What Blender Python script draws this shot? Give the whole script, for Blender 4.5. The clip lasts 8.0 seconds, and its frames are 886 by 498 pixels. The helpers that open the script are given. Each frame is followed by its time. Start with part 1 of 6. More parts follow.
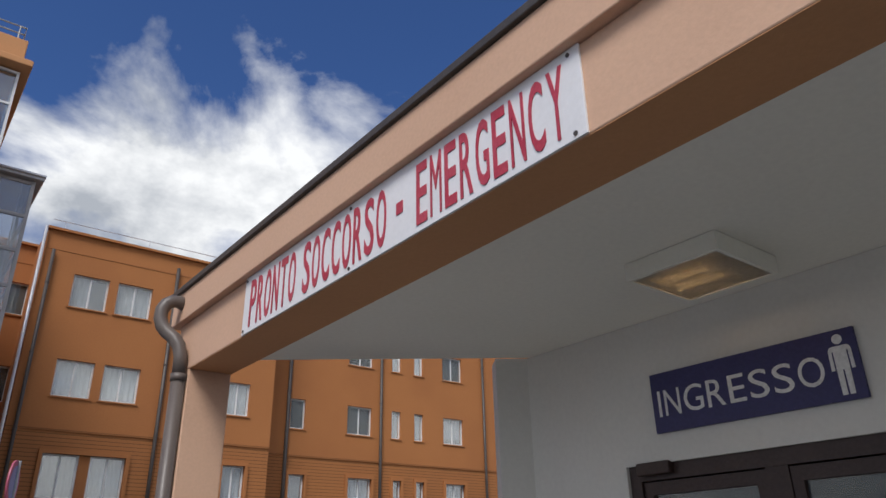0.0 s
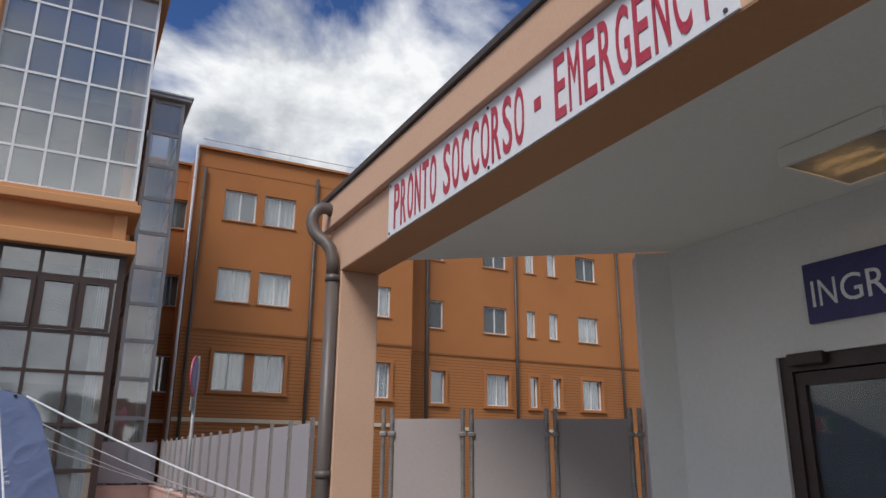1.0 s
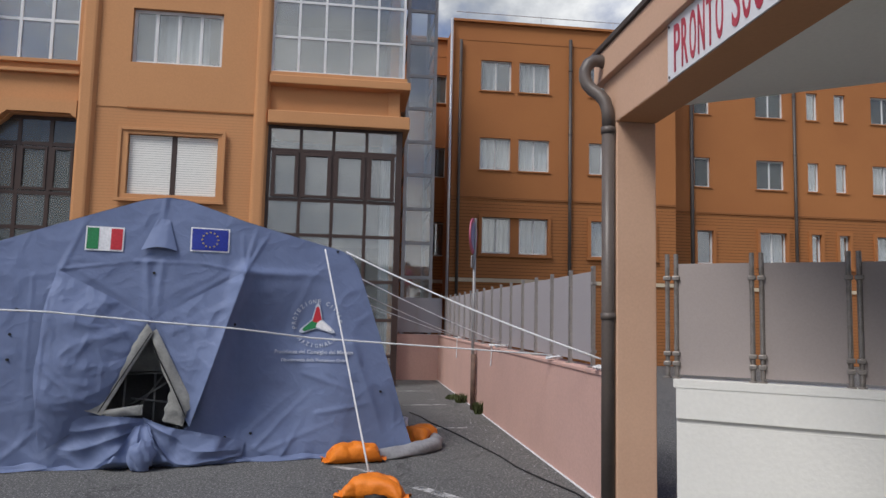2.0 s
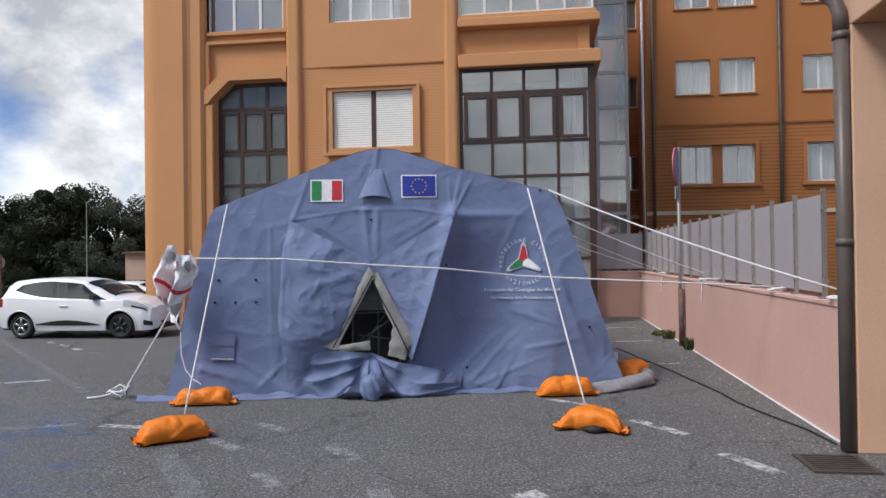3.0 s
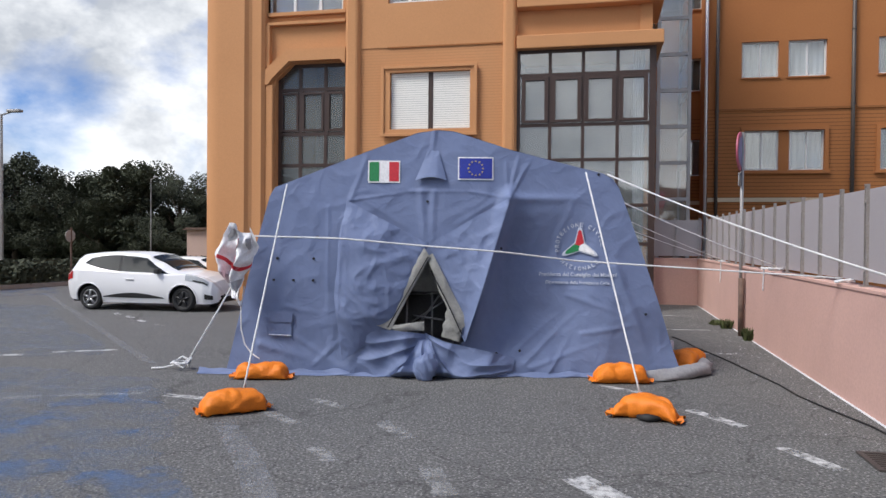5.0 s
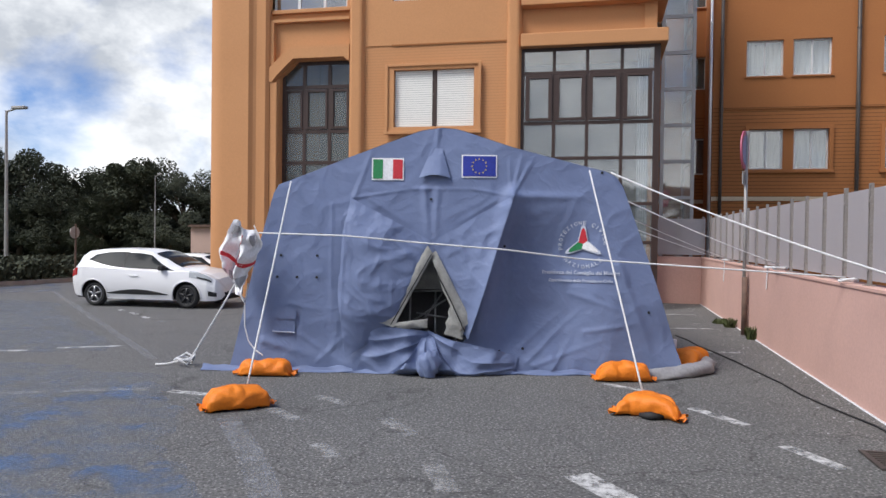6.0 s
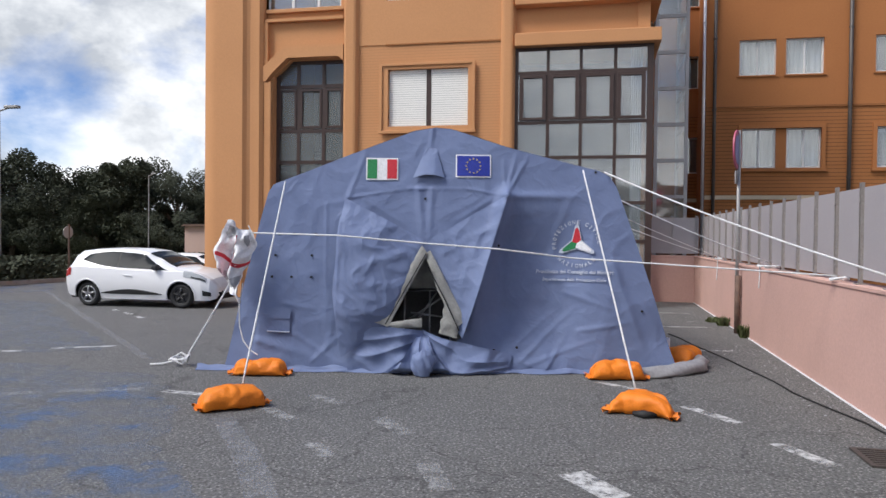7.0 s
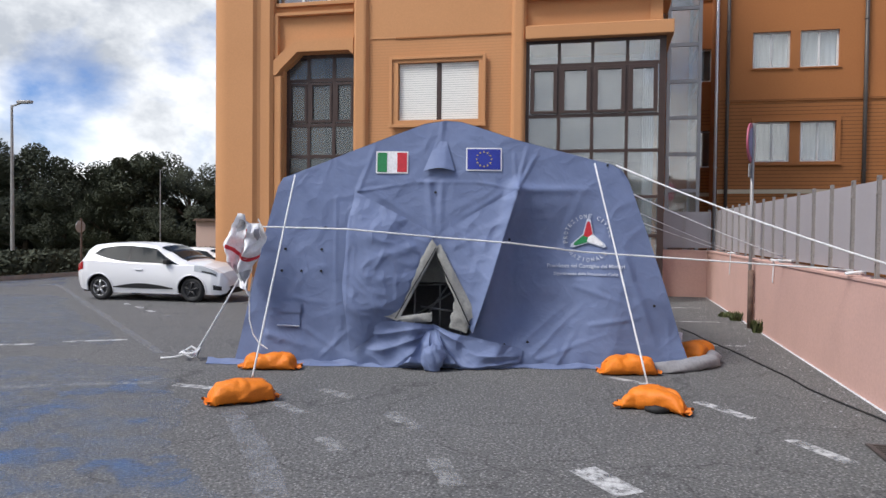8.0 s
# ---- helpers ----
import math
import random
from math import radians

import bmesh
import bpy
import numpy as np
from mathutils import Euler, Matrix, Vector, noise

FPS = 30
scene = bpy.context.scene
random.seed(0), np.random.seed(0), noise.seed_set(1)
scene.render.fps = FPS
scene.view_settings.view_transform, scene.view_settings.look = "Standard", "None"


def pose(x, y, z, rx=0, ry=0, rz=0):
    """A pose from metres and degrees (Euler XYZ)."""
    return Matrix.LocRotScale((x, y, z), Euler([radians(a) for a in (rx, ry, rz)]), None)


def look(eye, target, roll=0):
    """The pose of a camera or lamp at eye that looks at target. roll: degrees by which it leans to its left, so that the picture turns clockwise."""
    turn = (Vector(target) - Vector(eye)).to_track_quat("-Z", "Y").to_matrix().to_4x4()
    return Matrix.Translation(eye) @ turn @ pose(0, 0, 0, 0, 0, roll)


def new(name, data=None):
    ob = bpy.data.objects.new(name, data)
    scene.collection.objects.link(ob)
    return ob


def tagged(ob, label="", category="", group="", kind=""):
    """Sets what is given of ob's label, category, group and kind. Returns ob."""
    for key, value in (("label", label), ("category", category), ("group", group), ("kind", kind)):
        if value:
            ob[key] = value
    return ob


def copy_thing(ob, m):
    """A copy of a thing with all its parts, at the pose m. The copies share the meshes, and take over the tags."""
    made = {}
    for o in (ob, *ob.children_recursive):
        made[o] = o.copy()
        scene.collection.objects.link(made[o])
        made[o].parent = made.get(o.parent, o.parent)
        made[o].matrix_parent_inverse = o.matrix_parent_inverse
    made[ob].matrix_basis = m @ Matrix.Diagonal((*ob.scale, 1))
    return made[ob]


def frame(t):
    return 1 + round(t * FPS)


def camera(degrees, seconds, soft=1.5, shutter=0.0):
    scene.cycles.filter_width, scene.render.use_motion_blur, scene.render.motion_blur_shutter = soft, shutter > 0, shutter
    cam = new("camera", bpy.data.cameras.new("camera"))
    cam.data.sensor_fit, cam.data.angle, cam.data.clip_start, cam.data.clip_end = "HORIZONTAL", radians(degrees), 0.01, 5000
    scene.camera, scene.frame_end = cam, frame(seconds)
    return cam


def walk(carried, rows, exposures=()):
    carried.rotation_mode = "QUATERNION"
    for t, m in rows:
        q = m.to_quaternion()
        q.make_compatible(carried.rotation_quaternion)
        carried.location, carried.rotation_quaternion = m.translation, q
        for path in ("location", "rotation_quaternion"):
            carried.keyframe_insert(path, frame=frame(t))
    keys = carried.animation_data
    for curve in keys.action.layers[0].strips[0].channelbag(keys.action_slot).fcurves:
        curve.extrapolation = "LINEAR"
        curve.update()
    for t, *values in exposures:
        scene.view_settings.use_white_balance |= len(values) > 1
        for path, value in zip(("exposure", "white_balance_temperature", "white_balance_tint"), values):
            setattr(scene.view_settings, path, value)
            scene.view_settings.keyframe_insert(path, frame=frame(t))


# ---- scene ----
cam = camera(63.2, 8.0)
METRES, EYE, TILT, LEAN, TURN = 1.0, 1.9, 0.0, 0.0, -38.7
PATH = [
    (0, (0.533, 0.99, 1.899), (1.665, 2.426, 2.707), -1.1),
    (0.5, (0.526, 1.003, 1.895), (1.617, 2.484, 2.68), -1.0),
    (1, (0.437, 0.963, 1.835), (1.318, 2.669, 2.394), 0.4),
    (1.5, (0.266, 0.819, 1.692), (0.842, 2.702, 2.046), 2.2),
    (2, (0.173, 0.827, 1.661), (0.422, 2.802, 1.849), 1.3),
    (2.2, (0.141, 0.814, 1.651), (0.264, 2.806, 1.791), 0.8),
    (3.3, (-0.022, 0.766, 1.625), (-0.367, 2.736, 1.62), -1.0),
    (3.5, (-0.026, 0.771, 1.625), (-0.393, 2.737, 1.607), -1.0),
    (4, (-0.038, 0.765, 1.631), (-0.427, 2.726, 1.605), -0.7),
    (4.5, (-0.031, 0.761, 1.633), (-0.432, 2.721, 1.607), 0.1),
    (6, (-0.026, 0.745, 1.626), (-0.45, 2.7, 1.592), 0.7),
    (6.5, (-0.023, 0.739, 1.632), (-0.441, 2.694, 1.596), 0.8),
    (7, (-0.018, 0.718, 1.635), (-0.427, 2.676, 1.598), 0.6),
    (7.5, (-0.032, 0.749, 1.625), (-0.456, 2.703, 1.582), 0.6),
    (8, (-0.026, 0.767, 1.624), (-0.463, 2.718, 1.572), 0.6),
]
walk(cam, [(t, look(eye, target, roll)) for t, eye, target, roll in PATH],
     exposures=[(0.0, 0.13), (0.6, 0.08), (2.2, 0.05), (3.3, 0.38), (8.0, 0.5)])

# ---- world, sun, exposure ----
SUN_AZ, SUN_EL = 230.0, 50.0      # compass-like turn of the sun's place and its height, degrees
world = bpy.data.worlds.new("sky")
scene.world = world
world.use_nodes = True
wn, wl = world.node_tree.nodes, world.node_tree.links
wn.clear()


def wnode(kind, **vals):
    n = wn.new(kind)
    for k, v in vals.items():
        n.inputs[k].default_value = v
    return n


w_out = wn.new("ShaderNodeOutputWorld")
w_bg = wnode("ShaderNodeBackground", Strength=1.0)
w_sky = wn.new("ShaderNodeTexSky")
w_sky.sky_type = "NISHITA"
w_sky.sun_disc = False
w_sky.sun_elevation = radians(SUN_EL)
w_sky.sun_rotation = radians(SUN_AZ)
w_sky.air_density, w_sky.dust_density, w_sky.ozone_density = 1.0, 0.3, 2.5
w_dim = wn.new("ShaderNodeVectorMath")
w_dim.operation = "SCALE"
w_dim.inputs["Scale"].default_value = 0.085
w_co = wn.new("ShaderNodeTexCoord")
w_map = wn.new("ShaderNodeMapping")
w_map.inputs["Scale"].default_value = (1.0, 1.0, 1.45)
w_map.inputs["Location"].default_value = (0.30, 0.10, 0.35)
w_n1 = wnode("ShaderNodeTexNoise", Scale=3.1, Detail=9.0, Roughness=0.55, Distortion=0.3)
w_r1 = wn.new("ShaderNodeValToRGB")
w_r1.color_ramp.elements[0].position, w_r1.color_ramp.elements[1].position = 0.44, 0.595
w_n2 = wnode("ShaderNodeTexNoise", Scale=4.2, Detail=6.0, Roughness=0.6)
w_r2 = wn.new("ShaderNodeValToRGB")
w_r2.color_ramp.elements[0].position, w_r2.color_ramp.elements[1].position = 0.38, 0.58
w_r2.color_ramp.elements[0].color = (0.40, 0.43, 0.48, 1)
w_r2.color_ramp.elements[1].color = (0.90, 0.915, 0.93, 1)
w_sep = wn.new("ShaderNodeSeparateXYZ")
w_low = wn.new("ShaderNodeMapRange")
w_low.inputs["From Min"].default_value, w_low.inputs["From Max"].default_value = 0.02, 0.72
w_low.inputs["To Min"].default_value, w_low.inputs["To Max"].default_value = 0.135, -0.105
w_add = wn.new("ShaderNodeMath")
w_add.operation = "ADD"
w_mix = wn.new("ShaderNodeMix")
w_mix.data_type = "RGBA"
wl.new(w_co.outputs["Generated"], w_map.inputs["Vector"])
wl.new(w_co.outputs["Generated"], w_sep.inputs[0])
wl.new(w_map.outputs[0], w_n1.inputs["Vector"])
wl.new(w_map.outputs[0], w_n2.inputs["Vector"])
wl.new(w_sep.outputs["Z"], w_low.inputs["Value"])
wl.new(w_n1.outputs["Fac"], w_add.inputs[0])
wl.new(w_low.outputs[0], w_add.inputs[1])
# banks of cloud and clear gaps: direction, reach, weight
w_sum = w_add.outputs[0]
for w_dir, w_reach, w_weight in (((0.234, 0.868, 0.438), 0.955, 0.085), ((0.10, 0.80, 0.59), 0.97, -0.05), ((0.407, 0.632, 0.659), 0.945, -0.13), ((0.252, 0.814, 0.524), 0.9985, -0.05), ((-0.64, 0.752, 0.155), 0.995, -0.10), ((-0.08, -0.93, 0.36), 0.60, 0.10), ((-0.60, 0.74, 0.30), 0.985, 0.08), ((0.25, 0.90, 0.33), 0.95, 0.09)):
    w_dot = wn.new("ShaderNodeVectorMath")
    w_dot.operation = "DOT_PRODUCT"
    w_dot.inputs[1].default_value = w_dir
    wl.new(w_co.outputs["Generated"], w_dot.inputs[0])
    w_rng = wn.new("ShaderNodeMapRange")
    w_rng.interpolation_type = "SMOOTHSTEP"
    w_rng.inputs["From Min"].default_value, w_rng.inputs["From Max"].default_value = w_reach, 1.0
    w_rng.inputs["To Min"].default_value, w_rng.inputs["To Max"].default_value = 0.0, w_weight
    wl.new(w_dot.outputs["Value"], w_rng.inputs["Value"])
    w_more = wn.new("ShaderNodeMath")
    w_more.operation = "ADD"
    wl.new(w_sum, w_more.inputs[0])
    wl.new(w_rng.outputs[0], w_more.inputs[1])
    w_sum = w_more.outputs[0]
wl.new(w_sum, w_r1.inputs[0])
wl.new(w_n2.outputs["Fac"], w_r2.inputs[0])
wl.new(w_sky.outputs[0], w_dim.inputs[0])
wl.new(w_r1.outputs[0], w_mix.inputs["Factor"])
w_tint = wn.new("ShaderNodeVectorMath")
w_tint.operation = "MULTIPLY"
w_tint.inputs[1].default_value = (0.50, 0.70, 1.08)
wl.new(w_dim.outputs[0], w_tint.inputs[0])
wl.new(w_tint.outputs[0], w_mix.inputs["A"])
wl.new(w_r2.outputs[0], w_mix.inputs["B"])
wl.new(w_mix.outputs["Result"], w_bg.inputs["Color"])
wl.new(w_bg.outputs[0], w_out.inputs[0])

sun = new("sun", bpy.data.lights.new("sun", "SUN"))
sun.data.energy, sun.data.angle, sun.data.color = 2.8, radians(24), (1.0, 0.965, 0.92)
_az, _el = radians(SUN_AZ), radians(SUN_EL)
sun_from = Vector((math.sin(_az) * math.cos(_el), math.cos(_az) * math.cos(_el), math.sin(_el)))
sun.matrix_world = look(sun_from * 60, (0, 0, 0))


# ---- materials ----
def material(name, rgb, rough=0.8, second=None, scale=1.2, fine=40.0, mix=0.5, fine_mix=0.15, bump=0.15, metal=0.0,
             bump_scale=None, transmission=0.0, ior=1.45, per_object=0.0, stretch=(1, 1, 1), courses=0.0, groove=0.6, coat=0.0):
    """Procedural surface: two scales of colour variation and a fine relief; courses: height of horizontal grooves."""
    m = bpy.data.materials.new(name)
    m.use_nodes = True
    n, l = m.node_tree.nodes, m.node_tree.links
    b = n["Principled BSDF"]
    b.inputs["Roughness"].default_value = rough
    b.inputs["Metallic"].default_value = metal
    b.inputs["IOR"].default_value = ior
    b.inputs["Transmission Weight"].default_value = transmission
    b.inputs["Coat Weight"].default_value = coat
    co = n.new("ShaderNodeTexCoord")
    mp = n.new("ShaderNodeMapping")
    mp.inputs["Scale"].default_value = stretch
    l.new(co.outputs["Object"], mp.inputs["Vector"])
    big = n.new("ShaderNodeTexNoise")
    big.inputs["Scale"].default_value, big.inputs["Detail"].default_value = scale, 5
    sm = n.new("ShaderNodeTexNoise")
    sm.inputs["Scale"].default_value, sm.inputs["Detail"].default_value = fine, 3
    l.new(mp.outputs[0], big.inputs["Vector"])
    l.new(mp.outputs[0], sm.inputs["Vector"])
    second = second or tuple(c * 0.8 for c in rgb)
    ramp = n.new("ShaderNodeValToRGB")
    ramp.color_ramp.elements[0].position, ramp.color_ramp.elements[1].position = 0.32, 0.68
    l.new(big.outputs["Fac"], ramp.inputs[0])
    mx = n.new("ShaderNodeMix")
    mx.data_type = "RGBA"
    mx.inputs["A"].default_value, mx.inputs["B"].default_value = (*rgb, 1), (*second, 1)
    sc = n.new("ShaderNodeMath")
    sc.operation = "MULTIPLY"
    sc.inputs[1].default_value = mix
    l.new(ramp.outputs[0], sc.inputs[0])
    l.new(sc.outputs[0], mx.inputs["Factor"])
    hs = n.new("ShaderNodeHueSaturation")
    mr = n.new("ShaderNodeMapRange")
    mr.inputs["From Min"].default_value, mr.inputs["From Max"].default_value = 0.25, 0.75
    mr.inputs["To Min"].default_value, mr.inputs["To Max"].default_value = 1 - fine_mix, 1 + fine_mix
    l.new(sm.outputs["Fac"], mr.inputs["Value"])
    val = mr.outputs[0]
    if per_object:
        info = n.new("ShaderNodeObjectInfo")
        pr = n.new("ShaderNodeMapRange")
        pr.inputs["To Min"].default_value, pr.inputs["To Max"].default_value = 1 - per_object, 1 + per_object
        mul = n.new("ShaderNodeMath")
        mul.operation = "MULTIPLY"
        l.new(info.outputs["Random"], pr.inputs["Value"])
        l.new(pr.outputs[0], mul.inputs[0])
        l.new(val, mul.inputs[1])
        val = mul.outputs[0]
    l.new(val, hs.inputs["Value"])
    l.new(mx.outputs["Result"], hs.inputs["Color"])
    l.new(hs.outputs[0], b.inputs["Base Color"])
    height = sm.outputs["Fac"]
    if bump_scale:
        bn = n.new("ShaderNodeTexNoise")
        bn.inputs["Scale"].default_value, bn.inputs["Detail"].default_value = bump_scale, 4
        l.new(mp.outputs[0], bn.inputs["Vector"])
        height = bn.outputs["Fac"]
    if courses:
        sp = n.new("ShaderNodeSeparateXYZ")
        l.new(co.outputs["Object"], sp.inputs[0])
        dv = n.new("ShaderNodeMath")
        dv.operation = "DIVIDE"
        dv.inputs[1].default_value = courses
        l.new(sp.outputs["Z"], dv.inputs[0])
        fr = n.new("ShaderNodeMath")
        fr.operation = "FRACT"
        l.new(dv.outputs[0], fr.inputs[0])
        gt = n.new("ShaderNodeMath")
        gt.operation = "GREATER_THAN"
        gt.inputs[1].default_value = 0.22
        l.new(fr.outputs[0], gt.inputs[0])
        joint = n.new("ShaderNodeMix")
        joint.data_type = "RGBA"
        joint.inputs["A"].default_value = (rgb[0] * groove, rgb[1] * groove, rgb[2] * groove, 1)
        l.new(gt.outputs[0], joint.inputs["Factor"])
        l.new(hs.outputs[0], joint.inputs["B"])
        l.new(joint.outputs["Result"], b.inputs["Base Color"])
        height = gt.outputs[0]
    bp = n.new("ShaderNodeBump")
    bp.inputs["Strength"].default_value, bp.inputs["Distance"].default_value = bump, 0.02
    l.new(height, bp.inputs["Height"])
    l.new(bp.outputs[0], b.inputs["Normal"])
    return m


def worn_paint(name, rgb, keep=0.5, scale=6.0, soft=0.2, most=1.0):
    """Road paint worn away in flecks."""
    m = material(name, rgb, 0.75, scale=3, fine=90, fine_mix=0.2, bump=0.2)
    n, l = m.node_tree.nodes, m.node_tree.links
    b, out = n["Principled BSDF"], n["Material Output"]
    co = n.new("ShaderNodeTexCoord")
    a = n.new("ShaderNodeTexNoise")
    a.inputs["Scale"].default_value, a.inputs["Detail"].default_value, a.inputs["Roughness"].default_value = scale, 9, 0.72
    l.new(co.outputs["Object"], a.inputs["Vector"])
    r = n.new("ShaderNodeValToRGB")
    r.color_ramp.elements[0].position, r.color_ramp.elements[1].position = 0.62 - 0.3 * keep, 0.62 + soft - 0.3 * keep
    r.color_ramp.elements[1].color = (most, most, most, 1)
    l.new(a.outputs["Fac"], r.inputs[0])
    tr = n.new("ShaderNodeBsdfTransparent")
    ms = n.new("ShaderNodeMixShader")
    l.new(r.outputs[0], ms.inputs[0])
    l.new(tr.outputs[0], ms.inputs[1])
    l.new(b.outputs[0], ms.inputs[2])
    l.new(ms.outputs[0], out.inputs[0])
    return m


def asphalt_material():
    m = material("asphalt", (0.130, 0.128, 0.124), 0.9, second=(0.095, 0.094, 0.092), scale=0.35, fine=42, mix=0.8, fine_mix=0.7, bump=0.6)
    n, l = m.node_tree.nodes, m.node_tree.links
    b = n["Principled BSDF"]
    src = b.inputs["Base Color"].links[0].from_socket
    co = n.new("ShaderNodeTexCoord")
    # pale aggregate stones
    v = n.new("ShaderNodeTexVoronoi")
    v.inputs["Scale"].default_value = 34
    l.new(co.outputs["Object"], v.inputs["Vector"])
    vr = n.new("ShaderNodeValToRGB")
    vr.color_ramp.elements[0].position, vr.color_ramp.elements[1].position = 0.12, 0.36
    vr.color_ramp.elements[0].color, vr.color_ramp.elements[1].color = (1, 1, 1, 1), (0, 0, 0, 1)
    l.new(v.outputs["Distance"], vr.inputs[0])
    mx = n.new("ShaderNodeMix")
    mx.data_type = "RGBA"
    mx.inputs["B"].default_value = (0.46, 0.45, 0.43, 1)
    sc = n.new("ShaderNodeMath")
    sc.operation = "MULTIPLY"
    sc.inputs[1].default_value = 0.55
    l.new(vr.outputs[0], sc.inputs[0])
    l.new(sc.outputs[0], mx.inputs["Factor"])
    l.new(src, mx.inputs["A"])
    # cracks
    c = n.new("ShaderNodeTexVoronoi")
    c.feature = "DISTANCE_TO_EDGE"
    c.inputs["Scale"].default_value = 0.8
    wob = n.new("ShaderNodeTexNoise")
    wob.inputs["Scale"].default_value, wob.inputs["Detail"].default_value = 1.6, 6
    wa = n.new("ShaderNodeVectorMath")
    wa.operation = "MULTIPLY_ADD"
    wa.inputs[1].default_value = (0.9, 0.9, 0)
    l.new(co.outputs["Object"], wob.inputs["Vector"])
    l.new(wob.outputs["Color"], wa.inputs[0])
    l.new(co.outputs["Object"], wa.inputs[2])
    l.new(wa.outputs[0], c.inputs["Vector"])
    cr = n.new("ShaderNodeValToRGB")
    cr.color_ramp.elements[0].position, cr.color_ramp.elements[1].position = 0.003, 0.012
    cr.color_ramp.elements[0].color = (0.55, 0.55, 0.55, 1)
    l.new(c.outputs["Distance"], cr.inputs[0])
    mm = n.new("ShaderNodeMix")
    mm.data_type, mm.blend_type = "RGBA", "MULTIPLY"
    mm.inputs["Factor"].default_value = 0.75
    l.new(mx.outputs["Result"], mm.inputs["A"])
    l.new(cr.outputs[0], mm.inputs["B"])
    l.new(mm.outputs["Result"], b.inputs["Base Color"])
    return m


def cloth_material(name, rgb, second):
    """Coated tent cloth: dull sheen, crumpled facets and thin creases as relief, faint dirt."""
    m = material(name, rgb, 0.62, second=second, scale=1.6, fine=9, mix=0.7, fine_mix=0.05, bump=0.05, bump_scale=60)
    n, l = m.node_tree.nodes, m.node_tree.links
    b = n["Principled BSDF"]
    b.inputs["Specular IOR Level"].default_value = 0.35
    b.inputs["Sheen Weight"].default_value = 0.08
    co = n.new("ShaderNodeTexCoord")
    wob = n.new("ShaderNodeTexNoise")
    wob.inputs["Scale"].default_value, wob.inputs["Detail"].default_value = 2.2, 3
    l.new(co.outputs["Object"], wob.inputs["Vector"])
    add = n.new("ShaderNodeVectorMath")
    add.operation = "MULTIPLY_ADD"
    add.inputs[1].default_value = (0.5, 0.5, 0.5)
    l.new(wob.outputs["Color"], add.inputs[0])
    l.new(co.outputs["Object"], add.inputs[2])
    normal = b.inputs["Normal"].links[0].from_socket
    for scale, sharp, strength, dist in ((1.5, 9.0, 0.35, 0.012), (3.6, 8.0, 0.35, 0.008), (9.0, 6.0, 0.25, 0.004)):
        v = n.new("ShaderNodeTexNoise")
        v.inputs["Scale"].default_value, v.inputs["Detail"].default_value = scale, 1.0
        l.new(add.outputs[0], v.inputs["Vector"])
        last = v.outputs["Fac"]
        for op, k in (("SUBTRACT", 0.5), ("ABSOLUTE", 0.0), ("MULTIPLY", sharp), ("MINIMUM", 1.0)):
            q = n.new("ShaderNodeMath")
            q.operation = op
            q.inputs[1].default_value = k
            l.new(last, q.inputs[0])
            last = q.outputs[0]
        bp = n.new("ShaderNodeBump")
        bp.invert = True
        bp.inputs["Strength"].default_value, bp.inputs["Distance"].default_value = strength, dist
        l.new(last, bp.inputs["Height"])
        l.new(normal, bp.inputs["Normal"])
        normal = bp.outputs[0]
    l.new(normal, b.inputs["Normal"])
    return m


M_ASPHALT = asphalt_material()
M_ORANGE = material("orange_render", (0.545, 0.268, 0.118), 0.85, second=(0.49, 0.235, 0.100), scale=0.45, fine=30, mix=0.7, fine_mix=0.05, bump=0.08)
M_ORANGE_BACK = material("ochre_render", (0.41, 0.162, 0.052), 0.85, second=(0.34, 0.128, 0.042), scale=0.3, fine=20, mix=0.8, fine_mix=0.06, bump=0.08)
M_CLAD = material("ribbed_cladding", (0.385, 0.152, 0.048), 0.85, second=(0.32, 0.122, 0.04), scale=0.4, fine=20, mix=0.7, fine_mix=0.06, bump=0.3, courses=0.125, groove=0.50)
M_CLAD_MAIN = material("fine_ribbed_cladding", (0.54, 0.262, 0.115), 0.85, second=(0.49, 0.232, 0.098), scale=0.4, fine=20, mix=0.7, fine_mix=0.05, bump=0.12, courses=0.07, groove=0.84)
M_PEACH = material("peach_plaster", (0.64, 0.41, 0.285), 0.85, second=(0.56, 0.345, 0.235), scale=1.1, fine=45, mix=0.6, fine_mix=0.04, bump=0.05)
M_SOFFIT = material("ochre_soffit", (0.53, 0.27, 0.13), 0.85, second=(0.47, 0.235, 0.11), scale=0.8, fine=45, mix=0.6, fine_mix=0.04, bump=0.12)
M_PINK = material("pink_plaster", (0.62, 0.39, 0.33), 0.88, second=(0.53, 0.335, 0.285), scale=0.9, fine=35, mix=0.7, fine_mix=0.06, bump=0.08)
M_WHITE_WALL = material("white_plaster", (0.76, 0.745, 0.70), 0.85, second=(0.66, 0.65, 0.61), scale=0.9, fine=30, mix=0.6, fine_mix=0.03, bump=0.1)
M_CEIL = material("ceiling_paint", (0.84, 0.82, 0.74), 0.9, second=(0.79, 0.77, 0.69), scale=0.7, fine=30, mix=0.5, fine_mix=0.03, bump=0.06)
M_BEIGE = material("beige_band", (0.60, 0.50, 0.36), 0.85)
M_COPING = material("dark_flashing", (0.075, 0.065, 0.06), 0.5, second=(0.11, 0.095, 0.085), scale=3, fine=30, metal=0.3)
M_PIPE = material("brown_grey_pipe", (0.105, 0.085, 0.075), 0.42, second=(0.15, 0.125, 0.11), scale=4, fine=50, mix=0.6, fine_mix=0.08, bump=0.05)
